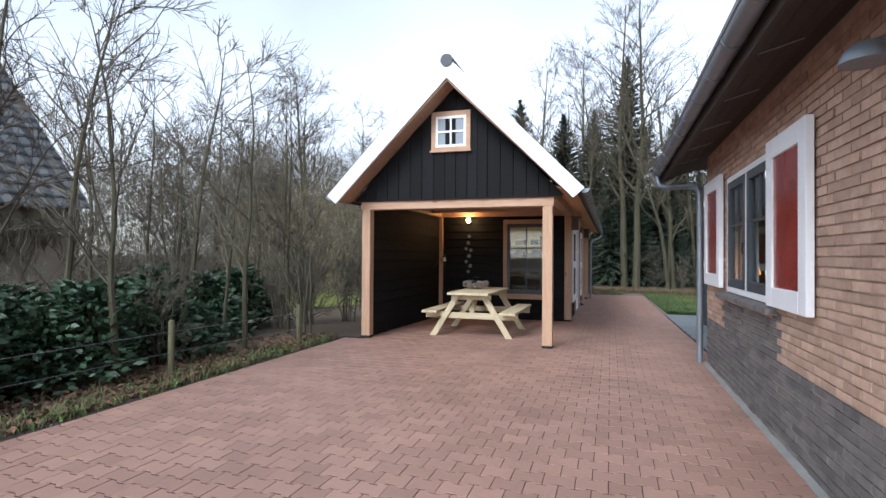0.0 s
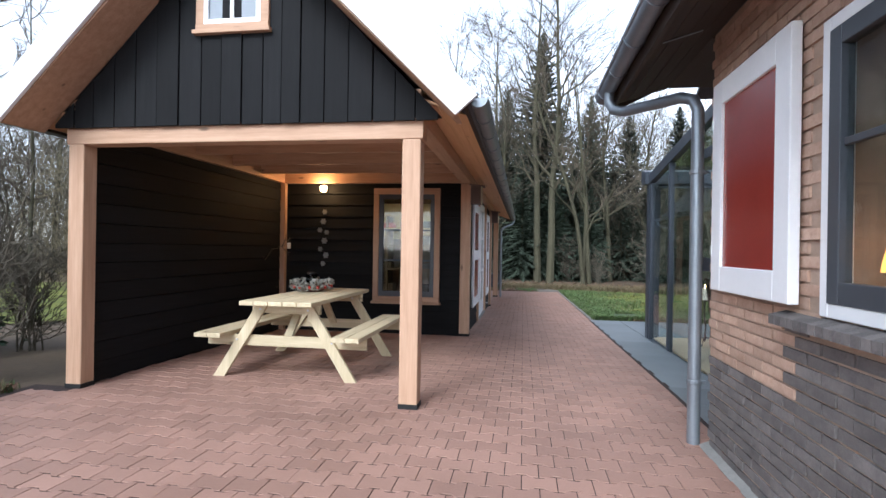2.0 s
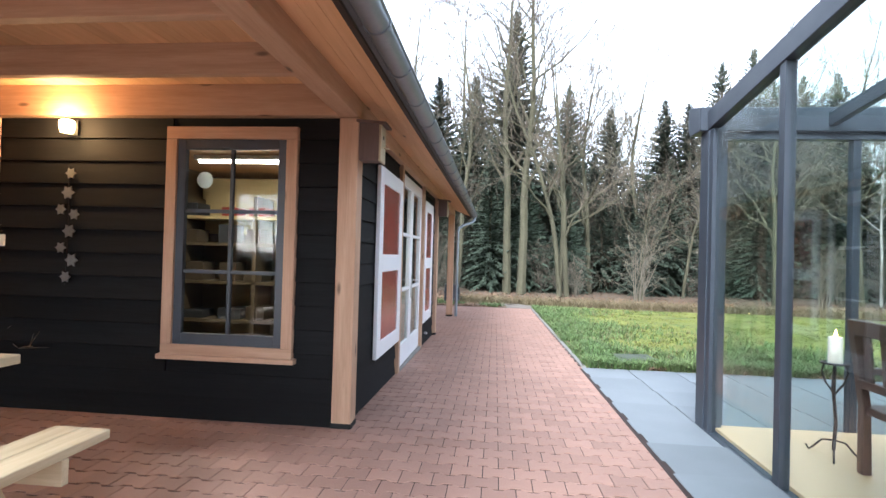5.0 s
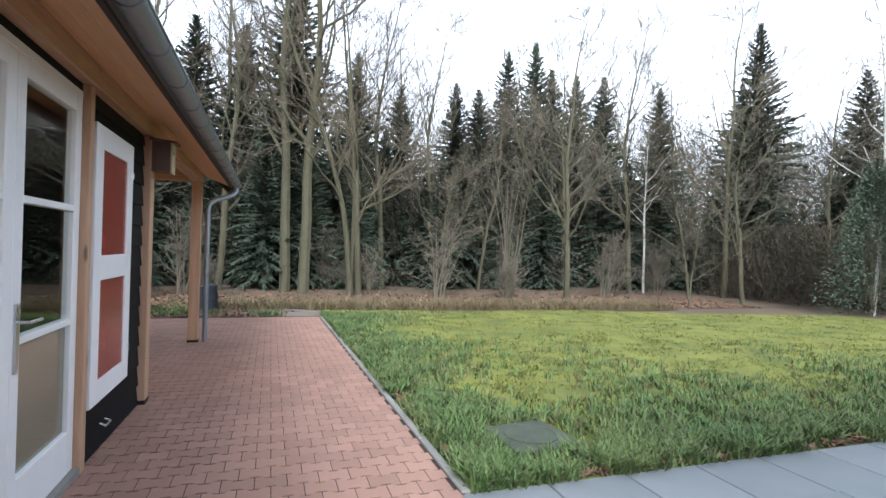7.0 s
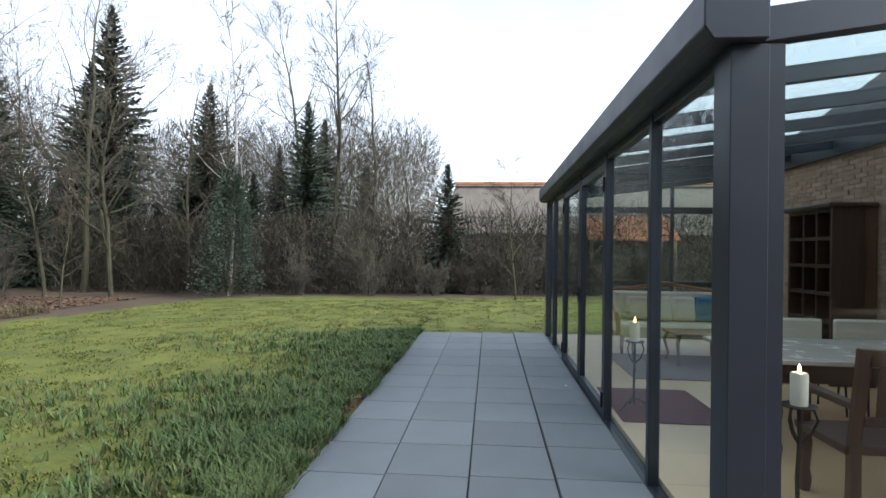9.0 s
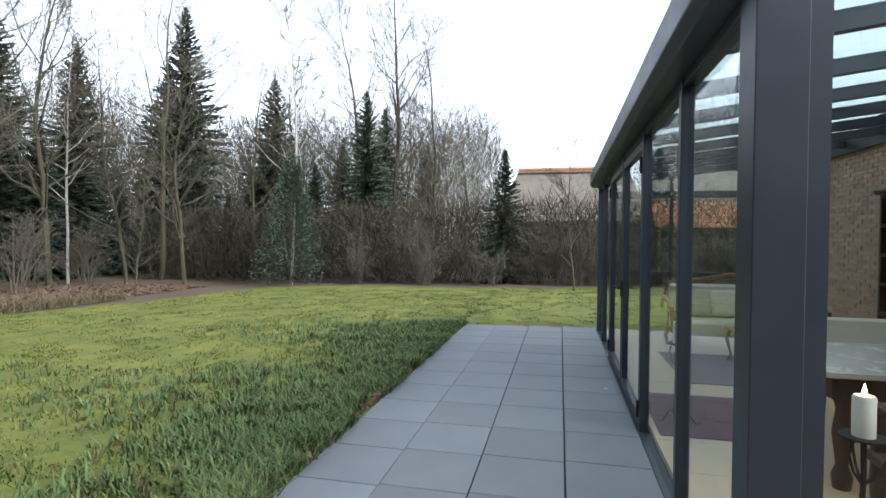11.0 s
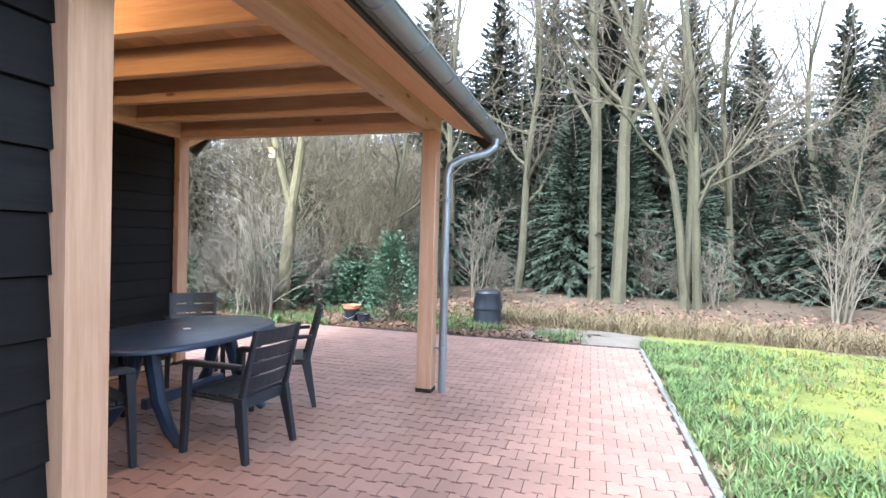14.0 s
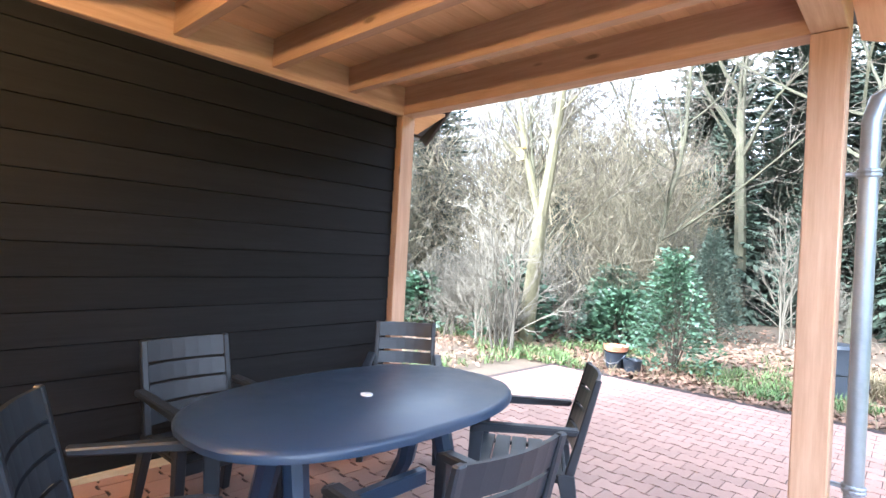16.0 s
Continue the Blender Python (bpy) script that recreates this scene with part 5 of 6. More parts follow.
def litter(name, label, where, n, seed, size=.05):
    rng = random.Random(seed)
    s = Shape()
    for i in range(n):
        x, y = where(rng)
        z = ground(y) + rng.uniform(-.012, .03)
        a, q = rng.uniform(0, 6.283), size * rng.uniform(.5, 1.2)
        d = Vector((math.cos(a), math.sin(a), rng.uniform(-.5, .5)))
        w = Vector((-math.sin(a), math.cos(a), rng.uniform(-.5, .5)))
        p = Vector((x, y, z))
        o = len(s.v)
        s.v += [tuple(p - d * q), tuple(p - w * q * .5 + Vector((0, 0, q * .2))), tuple(p + d * q), tuple(p + w * q * .5)]
        s.f.append((o, o + 1, o + 2, o + 3))
    return solo(name, s, leaf_dead, label, "leaves", "stuff")


litter("fallen_leaves", "brown fallen leaves under the trees", lambda r: (lambda x: (x, 27.6 + abs(r.gauss(0, 2.6)) - x * .05))(r.uniform(-8, 17)), 15000, 14, .06)
litter("fallen_leaves", "brown fallen leaves along the terrace edge", lambda r: (lambda x: (x, 15.63 + abs(r.gauss(0, .10 + .16 * max(0.0, math.sin(x * 1.9))))))(r.uniform(1.4, 8.5)), 3400, 15, .036)
litter("fallen_leaves", "brown fallen leaves beside the paving edge", lambda r: (lambda y: (1.33 + abs(r.gauss(0, .13 + .2 * max(0.0, math.sin(y * 1.4)))), y))(r.uniform(15.65, 21)), 1500, 18, .036)
litter("fallen_leaves", "brown fallen leaves along the garden edge", lambda r: (lambda y: (-4.70 - abs(r.gauss(0, .5)), y))(r.uniform(0, 8.3)), 6000, 16, .045)
litter("fallen_leaves", "brown fallen leaves behind the paving", lambda r: (r.uniform(-7, .5), 25.85 + abs(r.gauss(0, .8))), 2800, 17, .045)


def wood_edge(rng):
    x, y = rng.uniform(-9, .4), 25.7 + abs(rng.gauss(0, 1.5))
    if x < -5.2 and rng.random() < .5:
        y = rng.uniform(23.5, 26.5)
    return x, y


litter("fallen_leaves", "curled brown leaves round the forked tree", wood_edge, 6500, 27, .05)
tufts("green_weeds", "low green weeds round the forked tree", blade_mat, lambda r: (lambda x, y: (x, y) if math.sin(x * 2.1) + math.sin(y * 2.7 + x) > .1 else (None, None))(*wood_edge(r)), 9000, .04, .16, 28, .008, 1.3)
tufts("dry_grass", "dry grass stalks round the forked tree", straw_mat, wood_edge, 2200, .04, .2, 29, .006, 1.6)

# ---- things under the front roof ----
pt = thing("picnic_table", (-2.55, 9.80, ground(9.83)), "pale pine picnic table with two fixed benches", "table")
L0, L1 = -1.05, 1.05
for i in range(5):
    x0 = -.37 + i * .149
    part("top_plank", S().box(x0, x0 + .141, L0, L1, .70, .74), pale[1], pt, local=True, bevel=0.004)
for sx in (-1, 1):
    for i in range(2):
        x0 = sx * .70 + (i - 1) * .142 + .0
        part("bench_plank", S().box(x0, x0 + .136, L0, L1, .40, .44), pale[1], pt, local=True, bevel=0.004)
for yy in (-.78, .74):
    part("seat_rail", S().box(-.84, .84, yy, yy + .042, .30, .40), pale[0], pt, local=True, bevel=0.003)
    part("top_rail", S().box(-.36, .36, yy, yy + .042, .61, .70), pale[0], pt, local=True, bevel=0.003)
    for sx in (-1, 1):
        part("leg", S().prism([(sx * .76, yy - .046, .0), (sx * .64, yy - .046, .0), (sx * .17, yy - .046, .70), (sx * .29, yy - .046, .70)], (0, .044, 0)), pale[2], pt, local=True, bevel=0.003)
        for bz, bx in ((.36, .50), (.65, .25)):
            part("bolt", S().tube([(sx * bx, yy - .052, bz), (sx * bx, yy - .04, bz)], .011, 8), steel, pt, local=True)
    part("brace", S().bar((0, yy + (.05 if yy < 0 else -.01), .36), (0, yy + (.45 if yy < 0 else -.41), .68), .08, .04), pale[1], pt, local=True)
pt.scale = (1.0, .89, 1.08)

wr = thing("table_wreath", (-2.72, 10.15, ground(9.83) + .80), "grey lichen wreath with red berries round a glass lantern", "decoration")
part("dish", S().turned([(.10, 0), (.13, .006), (.16, .03), (.155, .035), (.1, .015)], 20), mat("rust_brown_dish", (0.16, 0.055, 0.035), 0.6), wr, local=True, smooth=True)
rng = random.Random(61)
tw = Shape()
for i in range(150):
    a, b = rng.uniform(0, 6.283), rng.uniform(0, 6.283)
    p = Vector((math.cos(a) * (.19 + .055 * math.cos(b)), math.sin(a) * (.19 + .055 * math.cos(b)), .085 + .055 * math.sin(b)))
    tw.add([p + Vector((rng.uniform(-.035, .035), rng.uniform(-.035, .035), rng.uniform(-.03, .03))) for q in range(5)], [(0, 1, 2), (0, 2, 3), (1, 2, 4), (0, 3, 4), (1, 4, 3)])
part("lichen", tw, mat("grey_lichen", (0.30, 0.29, 0.25), 0.95, 0.4, 20, 90, 0.5), wr, "curly grey lichen twigs", local=True)
for i in range(14):
    a = i * .449 + rng.uniform(-.1, .1)
    part("berry", S().turned([(.004, -.018), (.015, -.010), (.018, 0), (.015, .010), (.004, .018)], 8, (math.cos(a) * .235, math.sin(a) * .235, .06)), mat("red_berry", (0.42, 0.035, 0.02), 0.3, 0.1) if i == 0 else bpy.data.materials["red_berry"], wr, local=True, smooth=True)
part("lantern", S().turned([(.06, .05), (.07, .10), (.065, .20), (.05, .21)], 16), glass("lantern_glass", (.5, .55, .58)), wr, "dark glass lantern", local=True, smooth=True)
part("lantern_rim", S().turned([(.052, .205), (.056, .21), (.056, .225), (.05, .225)], 16), rubber, wr, local=True)

lamp = thing("wall_lamp", (-3.49, 12.47, 2.37), "small lit glass wall lamp under the roof beam", "lamp")
part("bracket", S().box(-.05, .05, -.01, .005, -.07, .05).box(-.02, .02, -.06, -.01, .03, .05), rubber, lamp, local=True)
part("shade", S().turned([(.045, -.06), (.055, -.02), (.055, .03), (.03, .045)], 16, (0, -.065, 0)), glow("lamp_glass", (1.0, 0.62, 0.25), 9.0), lamp, "glowing glass shade", local=True, smooth=True)
ll = new("lamp_light", bpy.data.lights.new("lamp_light", "POINT"))
ll.data.energy, ll.data.color, ll.data.shadow_soft_size = 7.0, (1.0, 0.58, 0.24), .06
ll.location = (-3.49, 12.30, 2.38)

lamp_b = copy_thing(lamp, pose(-2.7, 18.445, 2.33, 0, 0, 180))
lb = new("lamp_light", bpy.data.lights.new("lamp_light", "POINT"))
lb.data.energy, lb.data.color, lb.data.shadow_soft_size = 9.0, (1.0, 0.58, 0.24), .06
lb.location = (-2.7, 18.66, 2.33)

orn = thing("wall_ornament", (-3.5, 12.46, 1.60), "string of pale metal flowers hanging on the black wall", "ornament")
orn_mat = mat("tarnished_tin", (0.20, 0.20, 0.19), 0.5, 0.3, 9, 60, 0.2, metal=0.5)
for i, (ox, oz, rr) in enumerate(((.02, .38, .05), (.0, .22, .06), (-.06, .08, .05), (.06, .04, .05), (.02, -.1, .06), (-.05, -.24, .05), (.05, -.34, .06), (.0, -.48, .05))):
    fl = [(ox + rr * (1 if j % 2 == 0 else .62) * math.cos(j * .524), -.012, oz + rr * (1 if j % 2 == 0 else .62) * math.sin(j * .524)) for j in range(12)]
    part("flower", S().prism(fl, (0, .008, 0)), orn_mat, orn, local=True)
part("cord", S().tube([(0, -.004, .45), (.01, -.004, 0), (0, -.004, -.55)], .004, 5), rubber, orn, local=True)
sw = solo("light_switch", S().box(-4.14, -4.08, 12.455, 12.478, 1.36, 1.46).box(-4.125, -4.095, 12.448, 12.455, 1.385, 1.435), white, "white light switch box on the black wall", "switch", bevel=0.003, at=(-4.11, 12.47, 1.41))


def birdhouse(x, y, z):
    b = thing("birdhouse", (x, y, z), "brown wooden nest box with a pale front on the post", "birdhouse", "nest boxes on the barn posts")
    body = wood("nest_box_wood", (0.085, 0.055, 0.045), (0.15, 0.10, 0.085), 2, knots=False)
    part("body", S().box(0, .16, -.08, .08, 0, .30), body, b, local=True, bevel=0.003)
    fr = part("front", S().box(.16, .178, -.085, .085, -.01, .29), pale[2], b, "pale front board", local=True, bevel=0.003)
    part("hole", S().tube([(.175, 0, .19), (.1795, 0, .19)], .018, 14), rubber, fr, local=True)
    part("roof", S().prism([(-.02, -.11, .295), (.22, -.11, .275), (.22, -.11, .297), (-.02, -.11, .317)], (0, .22, 0)), body, b, local=True, bevel=0.003)
    part("perch", S().tube([(.178, 0, .11), (.23, 0, .10)], .006, 6), pale[0], b, local=True)
    return b


birdhouse(PE, 12.56, 2.12)
birdhouse(PE, 18.28, 2.12)

# ---- resin table and chairs under the back roof ----
gz = ground(20.45)
ot = thing("garden_table", (-2.67, 20.50, gz), "oval slate-blue resin garden table", "table")
ov = lambda k, z: [(.52 * k * math.copysign(abs(math.cos(q)) ** .8, math.cos(q)), .83 * k * math.copysign(abs(math.sin(q)) ** .8, math.sin(q)), z) for q in (2 * math.pi * i / 40 for i in range(40))]
top = Shape()
rings = [ov(.96, .690), ov(1.0, .695), ov(1.0, .718), ov(.985, .732), ov(.96, .737), ov(.04, .737)]
for r in rings:
    top.v += r
for i in range(5):
    for j in range(40):
        a, b = i * 40 + j, i * 40 + (j + 1) % 40
        top.f.append((a, b, b + 40, a + 40))
top.f += [tuple(range(39, -1, -1)), tuple(200 + j for j in range(40))]
part("tabletop", top, plastic_blue, ot, local=True, smooth=True)
part("parasol_plug", S().turned([(.03, .737), (.03, .741), (.022, .742)], 16), white, ot, "pale parasol hole plug", local=True)
for yy in (-.42, .42):
    for sx in (-1, 1):
        lg = [(sx * .05, yy, .69), (sx * .10, yy * 1.02, .5), (sx * .16, yy * 1.05, .28), (sx * .28, yy * 1.1, .10), (sx * .40, yy * 1.14, .0)]
        part("leg", S().tube(lg, [.06, .055, .05, .045, .035], 8), plastic_blue, ot, local=True, smooth=True)
    part("leg_web", S().box(-.20, .20, yy - .02, yy + .02, .62, .69), plastic_blue, ot, local=True, bevel=0.005)
part("stretcher", S().box(-.03, .03, -.42, .42, .20, .28), plastic_blue, ot, local=True, bevel=0.008)

ch = thing("garden_chair", (0, 0, 0), "anthracite resin garden armchair with slotted back", "chair", "chairs round the oval table")
# faces +y
for i in range(5):
    y0 = -.20 + i * .088
    part("seat_slat", S().box(-.225, .225, y0, y0 + .08, .405, .43), plastic, ch, local=True, bevel=0.004)
for x0 in (-.235, .20):
    part("seat_rail", S().box(x0, x0 + .035, -.21, .224, .385, .4045), plastic, ch, local=True, bevel=0.004)
part("seat_edge", S().box(-.235, .235, .225, .245, .37, .43), plastic, ch, local=True, bevel=0.004)
back = lambda z: -.21 - (z - .43) * .26
for z0, z1 in ((.47, .56), (.575, .66), (.675, .76), (.775, .88)):
    sl = Shape()
    for i in range(6):
        xa, xb = -.205 + i * .41 / 6, -.205 + (i + 1) * .41 / 6
        c = lambda x: -.035 * (1 - (x / .22) ** 2)
        sl.add([(xa, back(z0) + c(xa), z0), (xb, back(z0) + c(xb), z0), (xb, back(z1) + c(xb), z1), (xa, back(z1) + c(xa), z1), (xa, back(z0) + c(xa) - .016, z0), (xb, back(z0) + c(xb) - .016, z0), (xb, back(z1) + c(xb) - .016, z1), (xa, back(z1) + c(xa) - .016, z1)], [(0, 1, 2, 3), (5, 4, 7, 6), (3, 2, 6, 7), (1, 0, 4, 5)])
    part("back_slat", sl, plastic, ch, local=True)
for sx in (-1, 1):
    part("back_post", S().prism([(sx * .20, back(.40), .40), (sx * .20, back(.885), .885), (sx * .20, back(.885) - .03, .885), (sx * .20, back(.40) - .045, .40)], (sx * .035, 0, 0)), plastic, ch, local=True, bevel=0.006)
    part("armrest", S().prism([(sx * .225, -.265, .655), (sx * .225, .20, .645), (sx * .225, .245, .625), (sx * .225, .24, .60), (sx * .225, -.255, .625)], (sx * .055, 0, 0)), plastic, ch, local=True, bevel=0.008)
    part("front_leg", S().prism([(sx * .225, .18, .63), (sx * .225, .245, .63), (sx * .235, .255, 0), (sx * .235, .215, 0)], (sx * .045, 0, 0)), plastic, ch, local=True, bevel=0.005)
    part("rear_leg", S().prism([(sx * .195, -.17, .43), (sx * .195, -.255, .43), (sx * .22, -.315, 0), (sx * .22, -.275, 0)], (sx * .045, 0, 0)), plastic, ch, local=True, bevel=0.005)
part("seat_apron", S().box(-.2, .2, -.225, -.205, .34, .41), plastic, ch, local=True, bevel=0.004)
spots = [(-2.62, 19.52, -24), (-3.37, 20.09, -88), (-3.50, 21.53, -135), (-1.93, 20.18, 84), (-2.26, 21.22, 122)]
for i, (x, y, a) in enumerate(spots):
    m = pose(x, y, ground(y), 0, 0, a)
    if i == 0:
        ch.matrix_basis = m
    else:
        copy_thing(ch, m)

# ---- pots and bins behind the paving ----
pz = ground(26.2)
pot = thing("plant_pot", (-3.95, 26.2, pz), "black plastic bucket with a terracotta dish on top", "pot")
part("bucket", S().turned([(.12, 0), (.15, .22), (.165, .25), (.155, .25), (.14, .22)], 20), plastic, pot, local=True, smooth=True)
part("dish", S().turned([(.12, .25), (.16, .27), (.175, .34), (.16, .34), (.14, .29)], 20), mat("terracotta", (0.42, 0.17, 0.09), 0.85, 0.2), pot, "orange terracotta dish", local=True, smooth=True)
part("handle", S().tube([(-.15, -.02, .22), (-.1, -.15, .13), (.0, -.19, .10), (.1, -.15, .13), (.15, -.02, .22)], .004, 5), steel, pot, local=True)
solo("plant_pot", S().turned([(.10, 0), (.125, .17), (.135, .19), (.12, .19), (.11, .15)], 18, (-3.68, 26.15, pz)), plastic, "small black plastic plant pot", "pot", smooth=True, at=(-3.68, 26.15, pz))
bn = thing("compost_barrel", (-1.5, 27.3, ground(27.3)), "black plastic barrel in two stacked halves", "barrel")
part("lower_tub", S().turned([(.27, 0), (.29, .02), (.27, .30), (.29, .31)], 24), plastic, bn, local=True, smooth=True)
part("upper_tub", S().turned([(.30, .31), (.30, .35), (.25, .60), (.26, .62), (.24, .66), (.08, .67)], 24), plastic, bn, local=True, smooth=True)
part("handle", S().tube([(.29, .0, .22), (.34, .0, .20), (.34, 0, .12), (.285, 0, .10)], .012, 6), plastic, bn, local=True)
heap_rng = random.Random(5)
heap = S().turned([(.95, 0), (.8, .02), (.6, .05), (.4, .07), (.2, .08), (.05, .085)], 22, (.35, 26.45, ground(26.45) - .03))
heap.v = [(x + (x - .35) * .55 + heap_rng.uniform(-.07, .07), y + heap_rng.uniform(-.06, .06), z + heap_rng.uniform(-.02, .02)) for x, y, z in heap.v]
solo("sand_heap", heap, mat("grey_sand", (0.12, 0.10, 0.08), 0.95, 0.5, 5, 40, 1.0, c2=(0.19, 0.165, 0.135)), "low uneven heap of grey sand behind the paving", "heap", "stuff", smooth=True)
nb = thing("nest_box", (-6.32, 27.05, 3.16), "small yellowish wooden nest box on the forked tree", "birdhouse")
part("box", S().box(-.07, .07, -.09, .05, -.1, .1), pale[2], nb, local=True, bevel=0.003)
part("lid", S().prism([(-.09, -.13, .09), (-.09, .07, .14), (-.09, .07, .16), (-.09, -.13, .11)], (.18, 0, 0)), mat("ochre_lid", (0.45, 0.28, 0.06), 0.7), nb, local=True)

# ---- small things in the lawn and on the terrace ----
mh = thing("manhole_cover", (2.12, 16.4, ground(16.4) + .025), "square mossy concrete inspection cover in the grass", "cover")
part("frame", S().box(-.30, .30, -.30, .30, -.06, .012, Matrix.Rotation(.12, 4, "Z")), mat("mossy_concrete", (0.060, 0.072, 0.052), 0.9, 0.35, 6, 60, 0.5), mh, local=True, bevel=0.008)
part("lid", S().turned([(.22, .012), (.22, .02), (.205, .022), (.20, .016), (.05, .016)], 28), bpy.data.materials["mossy_concrete"], mh, local=True, smooth=True)
for x, y in ((2.55, 13.36), (5.6, 13.36)):
    gl = thing("ground_light", (x, y, -.06), "small white ground spot beside the garden room", "lamp", "ground spots on the terrace")
    part("housing", S().turned([(.045, 0), (.045, .02), (.03, .035), (.01, .04)], 16), white, gl, local=True, smooth=True)
    part("lens", S().turned([(.02, .036), (.018, .042), (.005, .043)], 12), steel, gl, local=True)

# garden fence posts and wire
for i, (x, y) in enumerate(((-5.2, 5.1), (-4.95, 7.4), (-5.3, 2.9), (-5.4, .7), (-5.45, -1.5))):
    fp = thing("fence_post", (x, y, ground(y)), "weathered greenish wooden fence post", "post", "posts of the garden fence")
    part("stake", S().turned([(.035, -.1), (.035, .60), (.03, .63), (.015, .635)], 10), mat("green_weathered_wood", (0.15, 0.14, 0.08), 0.9, 0.3, 6, 40, 0.4) if i == 0 else bpy.data.materials["green_weathered_wood"], fp, local=True, smooth=True)
for h in (.25, .5):
    solo("fence_wire", S().tube([(-5.45, -1.5, .07 + h), (-5.4, .7, .07 + h), (-5.3, 2.9, .07 + h), (-5.2, 5.1, .07 + h), (-4.95, 7.4, .07 + h)], .004, 4), zinc, "thin grey fence wire between the posts", "wire")

# ---- furniture in the garden room ----
FZ = .015
oak_dark = wood("dark_walnut", (0.030, 0.016, 0.011), (0.085, 0.045, 0.030), 2, rough=.4, knots=False)
cream = mat("cream_upholstery", (0.62, 0.57, 0.47), 0.95, 0.08, 4, 60, 0.2)
dt = thing("dining_table", (3.95, 11.15, FZ), "large dark wooden dining table with a pale top", "table")
part("tabletop", S().box(-.55, .55, -1.1, 1.1, .72, .76), mat("pale_table_top", (0.50, 0.45, 0.40), 0.25, 0.08), dt, local=True, bevel=0.006)
part("apron", S().box(-.50, .50, -1.05, 1.05, .58, .72), oak_dark, dt, local=True)
for sx in (-1, 1):
    for sy in (-1, 1):
        part("leg", S().turned([(.05, 0), (.06, .08), (.035, .15), (.06, .35), (.04, .5), (.06, .58)], 12, (sx * .42, sy * .95, 0)), oak_dark, dt, local=True, smooth=True)
bw = solo("red_bowl", S().turned([(.05, 0), (.12, .03), (.14, .08), (.11, .12), (.04, .13)], 18, (3.75, 10.9, FZ + .76)), mat("red_glaze", (0.25, 0.02, 0.02), 0.2, 0.1), "dark red pumpkin-shaped bowl on the table", "bowl", smooth=True, at=(3.75, 10.9, FZ + .76))
be = thing("wooden_bench", (2.75, 11.6, FZ), "dark carved wooden bench with a slatted back", "bench")
part("seat", S().box(-.25, .25, -.65, .65, .40, .45), oak_dark, be, local=True, bevel=0.006)
for sy in (-1, 1):
    part("front_leg", S().turned([(.03, 0), (.04, .08), (.028, .14), (.04, .3), (.035, .40)], 10, (.21, sy * .60, 0)), oak_dark, be, local=True, smooth=True)
    part("rear_leg", S().prism([(-.27, sy * .60 - .03, 0), (-.21, sy * .60 - .03, 0), (-.22, sy * .60 - .03, .45), (-.30, sy * .60 - .03, 1.02), (-.35, sy * .60 - .03, 1.02), (-.27, sy * .60 - .03, .45)], (0, .06, 0)), oak_dark, be, local=True, bevel=0.004)
    part("armrest", S().box(-.30, .27, sy * .60 - .035, sy * .60 + .035, .66, .70).box(.19, .24, sy * .60 - .025, sy * .60 + .025, .45, .66), oak_dark, be, local=True, bevel=0.005)
part("top_rail", S().box(-.345, -.30, -.58, .58, .92, 1.02), oak_dark, be, local=True, bevel=0.006)
part("back_rail", S().box(-.31, -.27, -.58, .58, .58, .63), oak_dark, be, local=True)
for i in range(7):
    yy = -.48 + i * .16
    part("back_slat", S().prism([(-.30, yy - .035, .62), (-.285, yy - .035, .62), (-.31, yy - .035, .93), (-.325, yy - .035, .93)], (0, .07, 0)), oak_dark, be, local=True)
for i, y0 in enumerate((10.35, 11.2)):
    c = thing("dining_chair", (4.85, y0, FZ), "cream upholstered dining chair on thin metal legs", "chair", "chairs at the dining table")
    part("seat", S().box(-.24, .24, -.36, .36, .42, .50), cream, c, local=True, bevel=0.02)
    part("backrest", S().box(.20, .28, -.36, .36, .50, .88), cream, c, local=True, bevel=0.02)
    for sx in (-1, 1):
        for sy in (-1, 1):
            part("leg", S().tube([(sx * .2, sy * .32, .42), (sx * .22, sy * .33, 0)], .01, 6), rubber, c, local=True)
so = thing("sofa", (7.8, 11.4, FZ), "cream sofa with carved wooden frame and cushions", "sofa")
part("seat", S().box(-.38, .38, -.85, .85, .26, .46), cream, so, local=True, bevel=0.03)
part("backrest", S().box(.28, .42, -.85, .85, .46, .92), cream, so, local=True, bevel=0.03)
frame_wood = wood("carved_sofa_wood", (0.16, 0.07, 0.03), (0.28, 0.14, 0.06), 1, rough=.35, knots=False)
part("crest", S().tube([(.40, -.95, .55), (.42, -.85, .93), (.42, -.45, .98), (.42, 0, 1.06), (.42, .45, .98), (.42, .85, .93), (.40, .95, .55)], .03, 8), frame_wood, so, local=True, smooth=True)
for sy in (-1, 1):
    part("arm", S().tube([(.38, sy * .92, .72), (-.1, sy * .95, .70), (-.35, sy * .95, .62), (-.38, sy * .93, .45), (-.33, sy * .92, .30)], .035, 8), frame_wood, so, local=True, smooth=True)
    for sx in (-1, 1):
        part("leg", S().tube([(sx * .32, sy * .85, .28), (sx * .38, sy * .88, .14), (sx * .34, sy * .86, 0)], [.035, .028, .02], 8), frame_wood, so, local=True, smooth=True)
for i, (yy, m) in enumerate(((-.55, mat("blue_cushion", (0.03, 0.16, 0.28), 0.9)), (-.2, cream), (.15, cream), (.5, mat("beige_cushion", (0.45, 0.40, 0.33), 0.9)))):
    part("cushion", S().box(-.09, .09, -.19, .19, -.19, .19, pose(.17, yy, .66, 0, 14, 0)), m, so, local=True, bevel=0.05, smooth=True)
ct = thing("coffee_table", (6.95, 11.3, FZ), "small carved wooden coffee table with curved legs", "table")
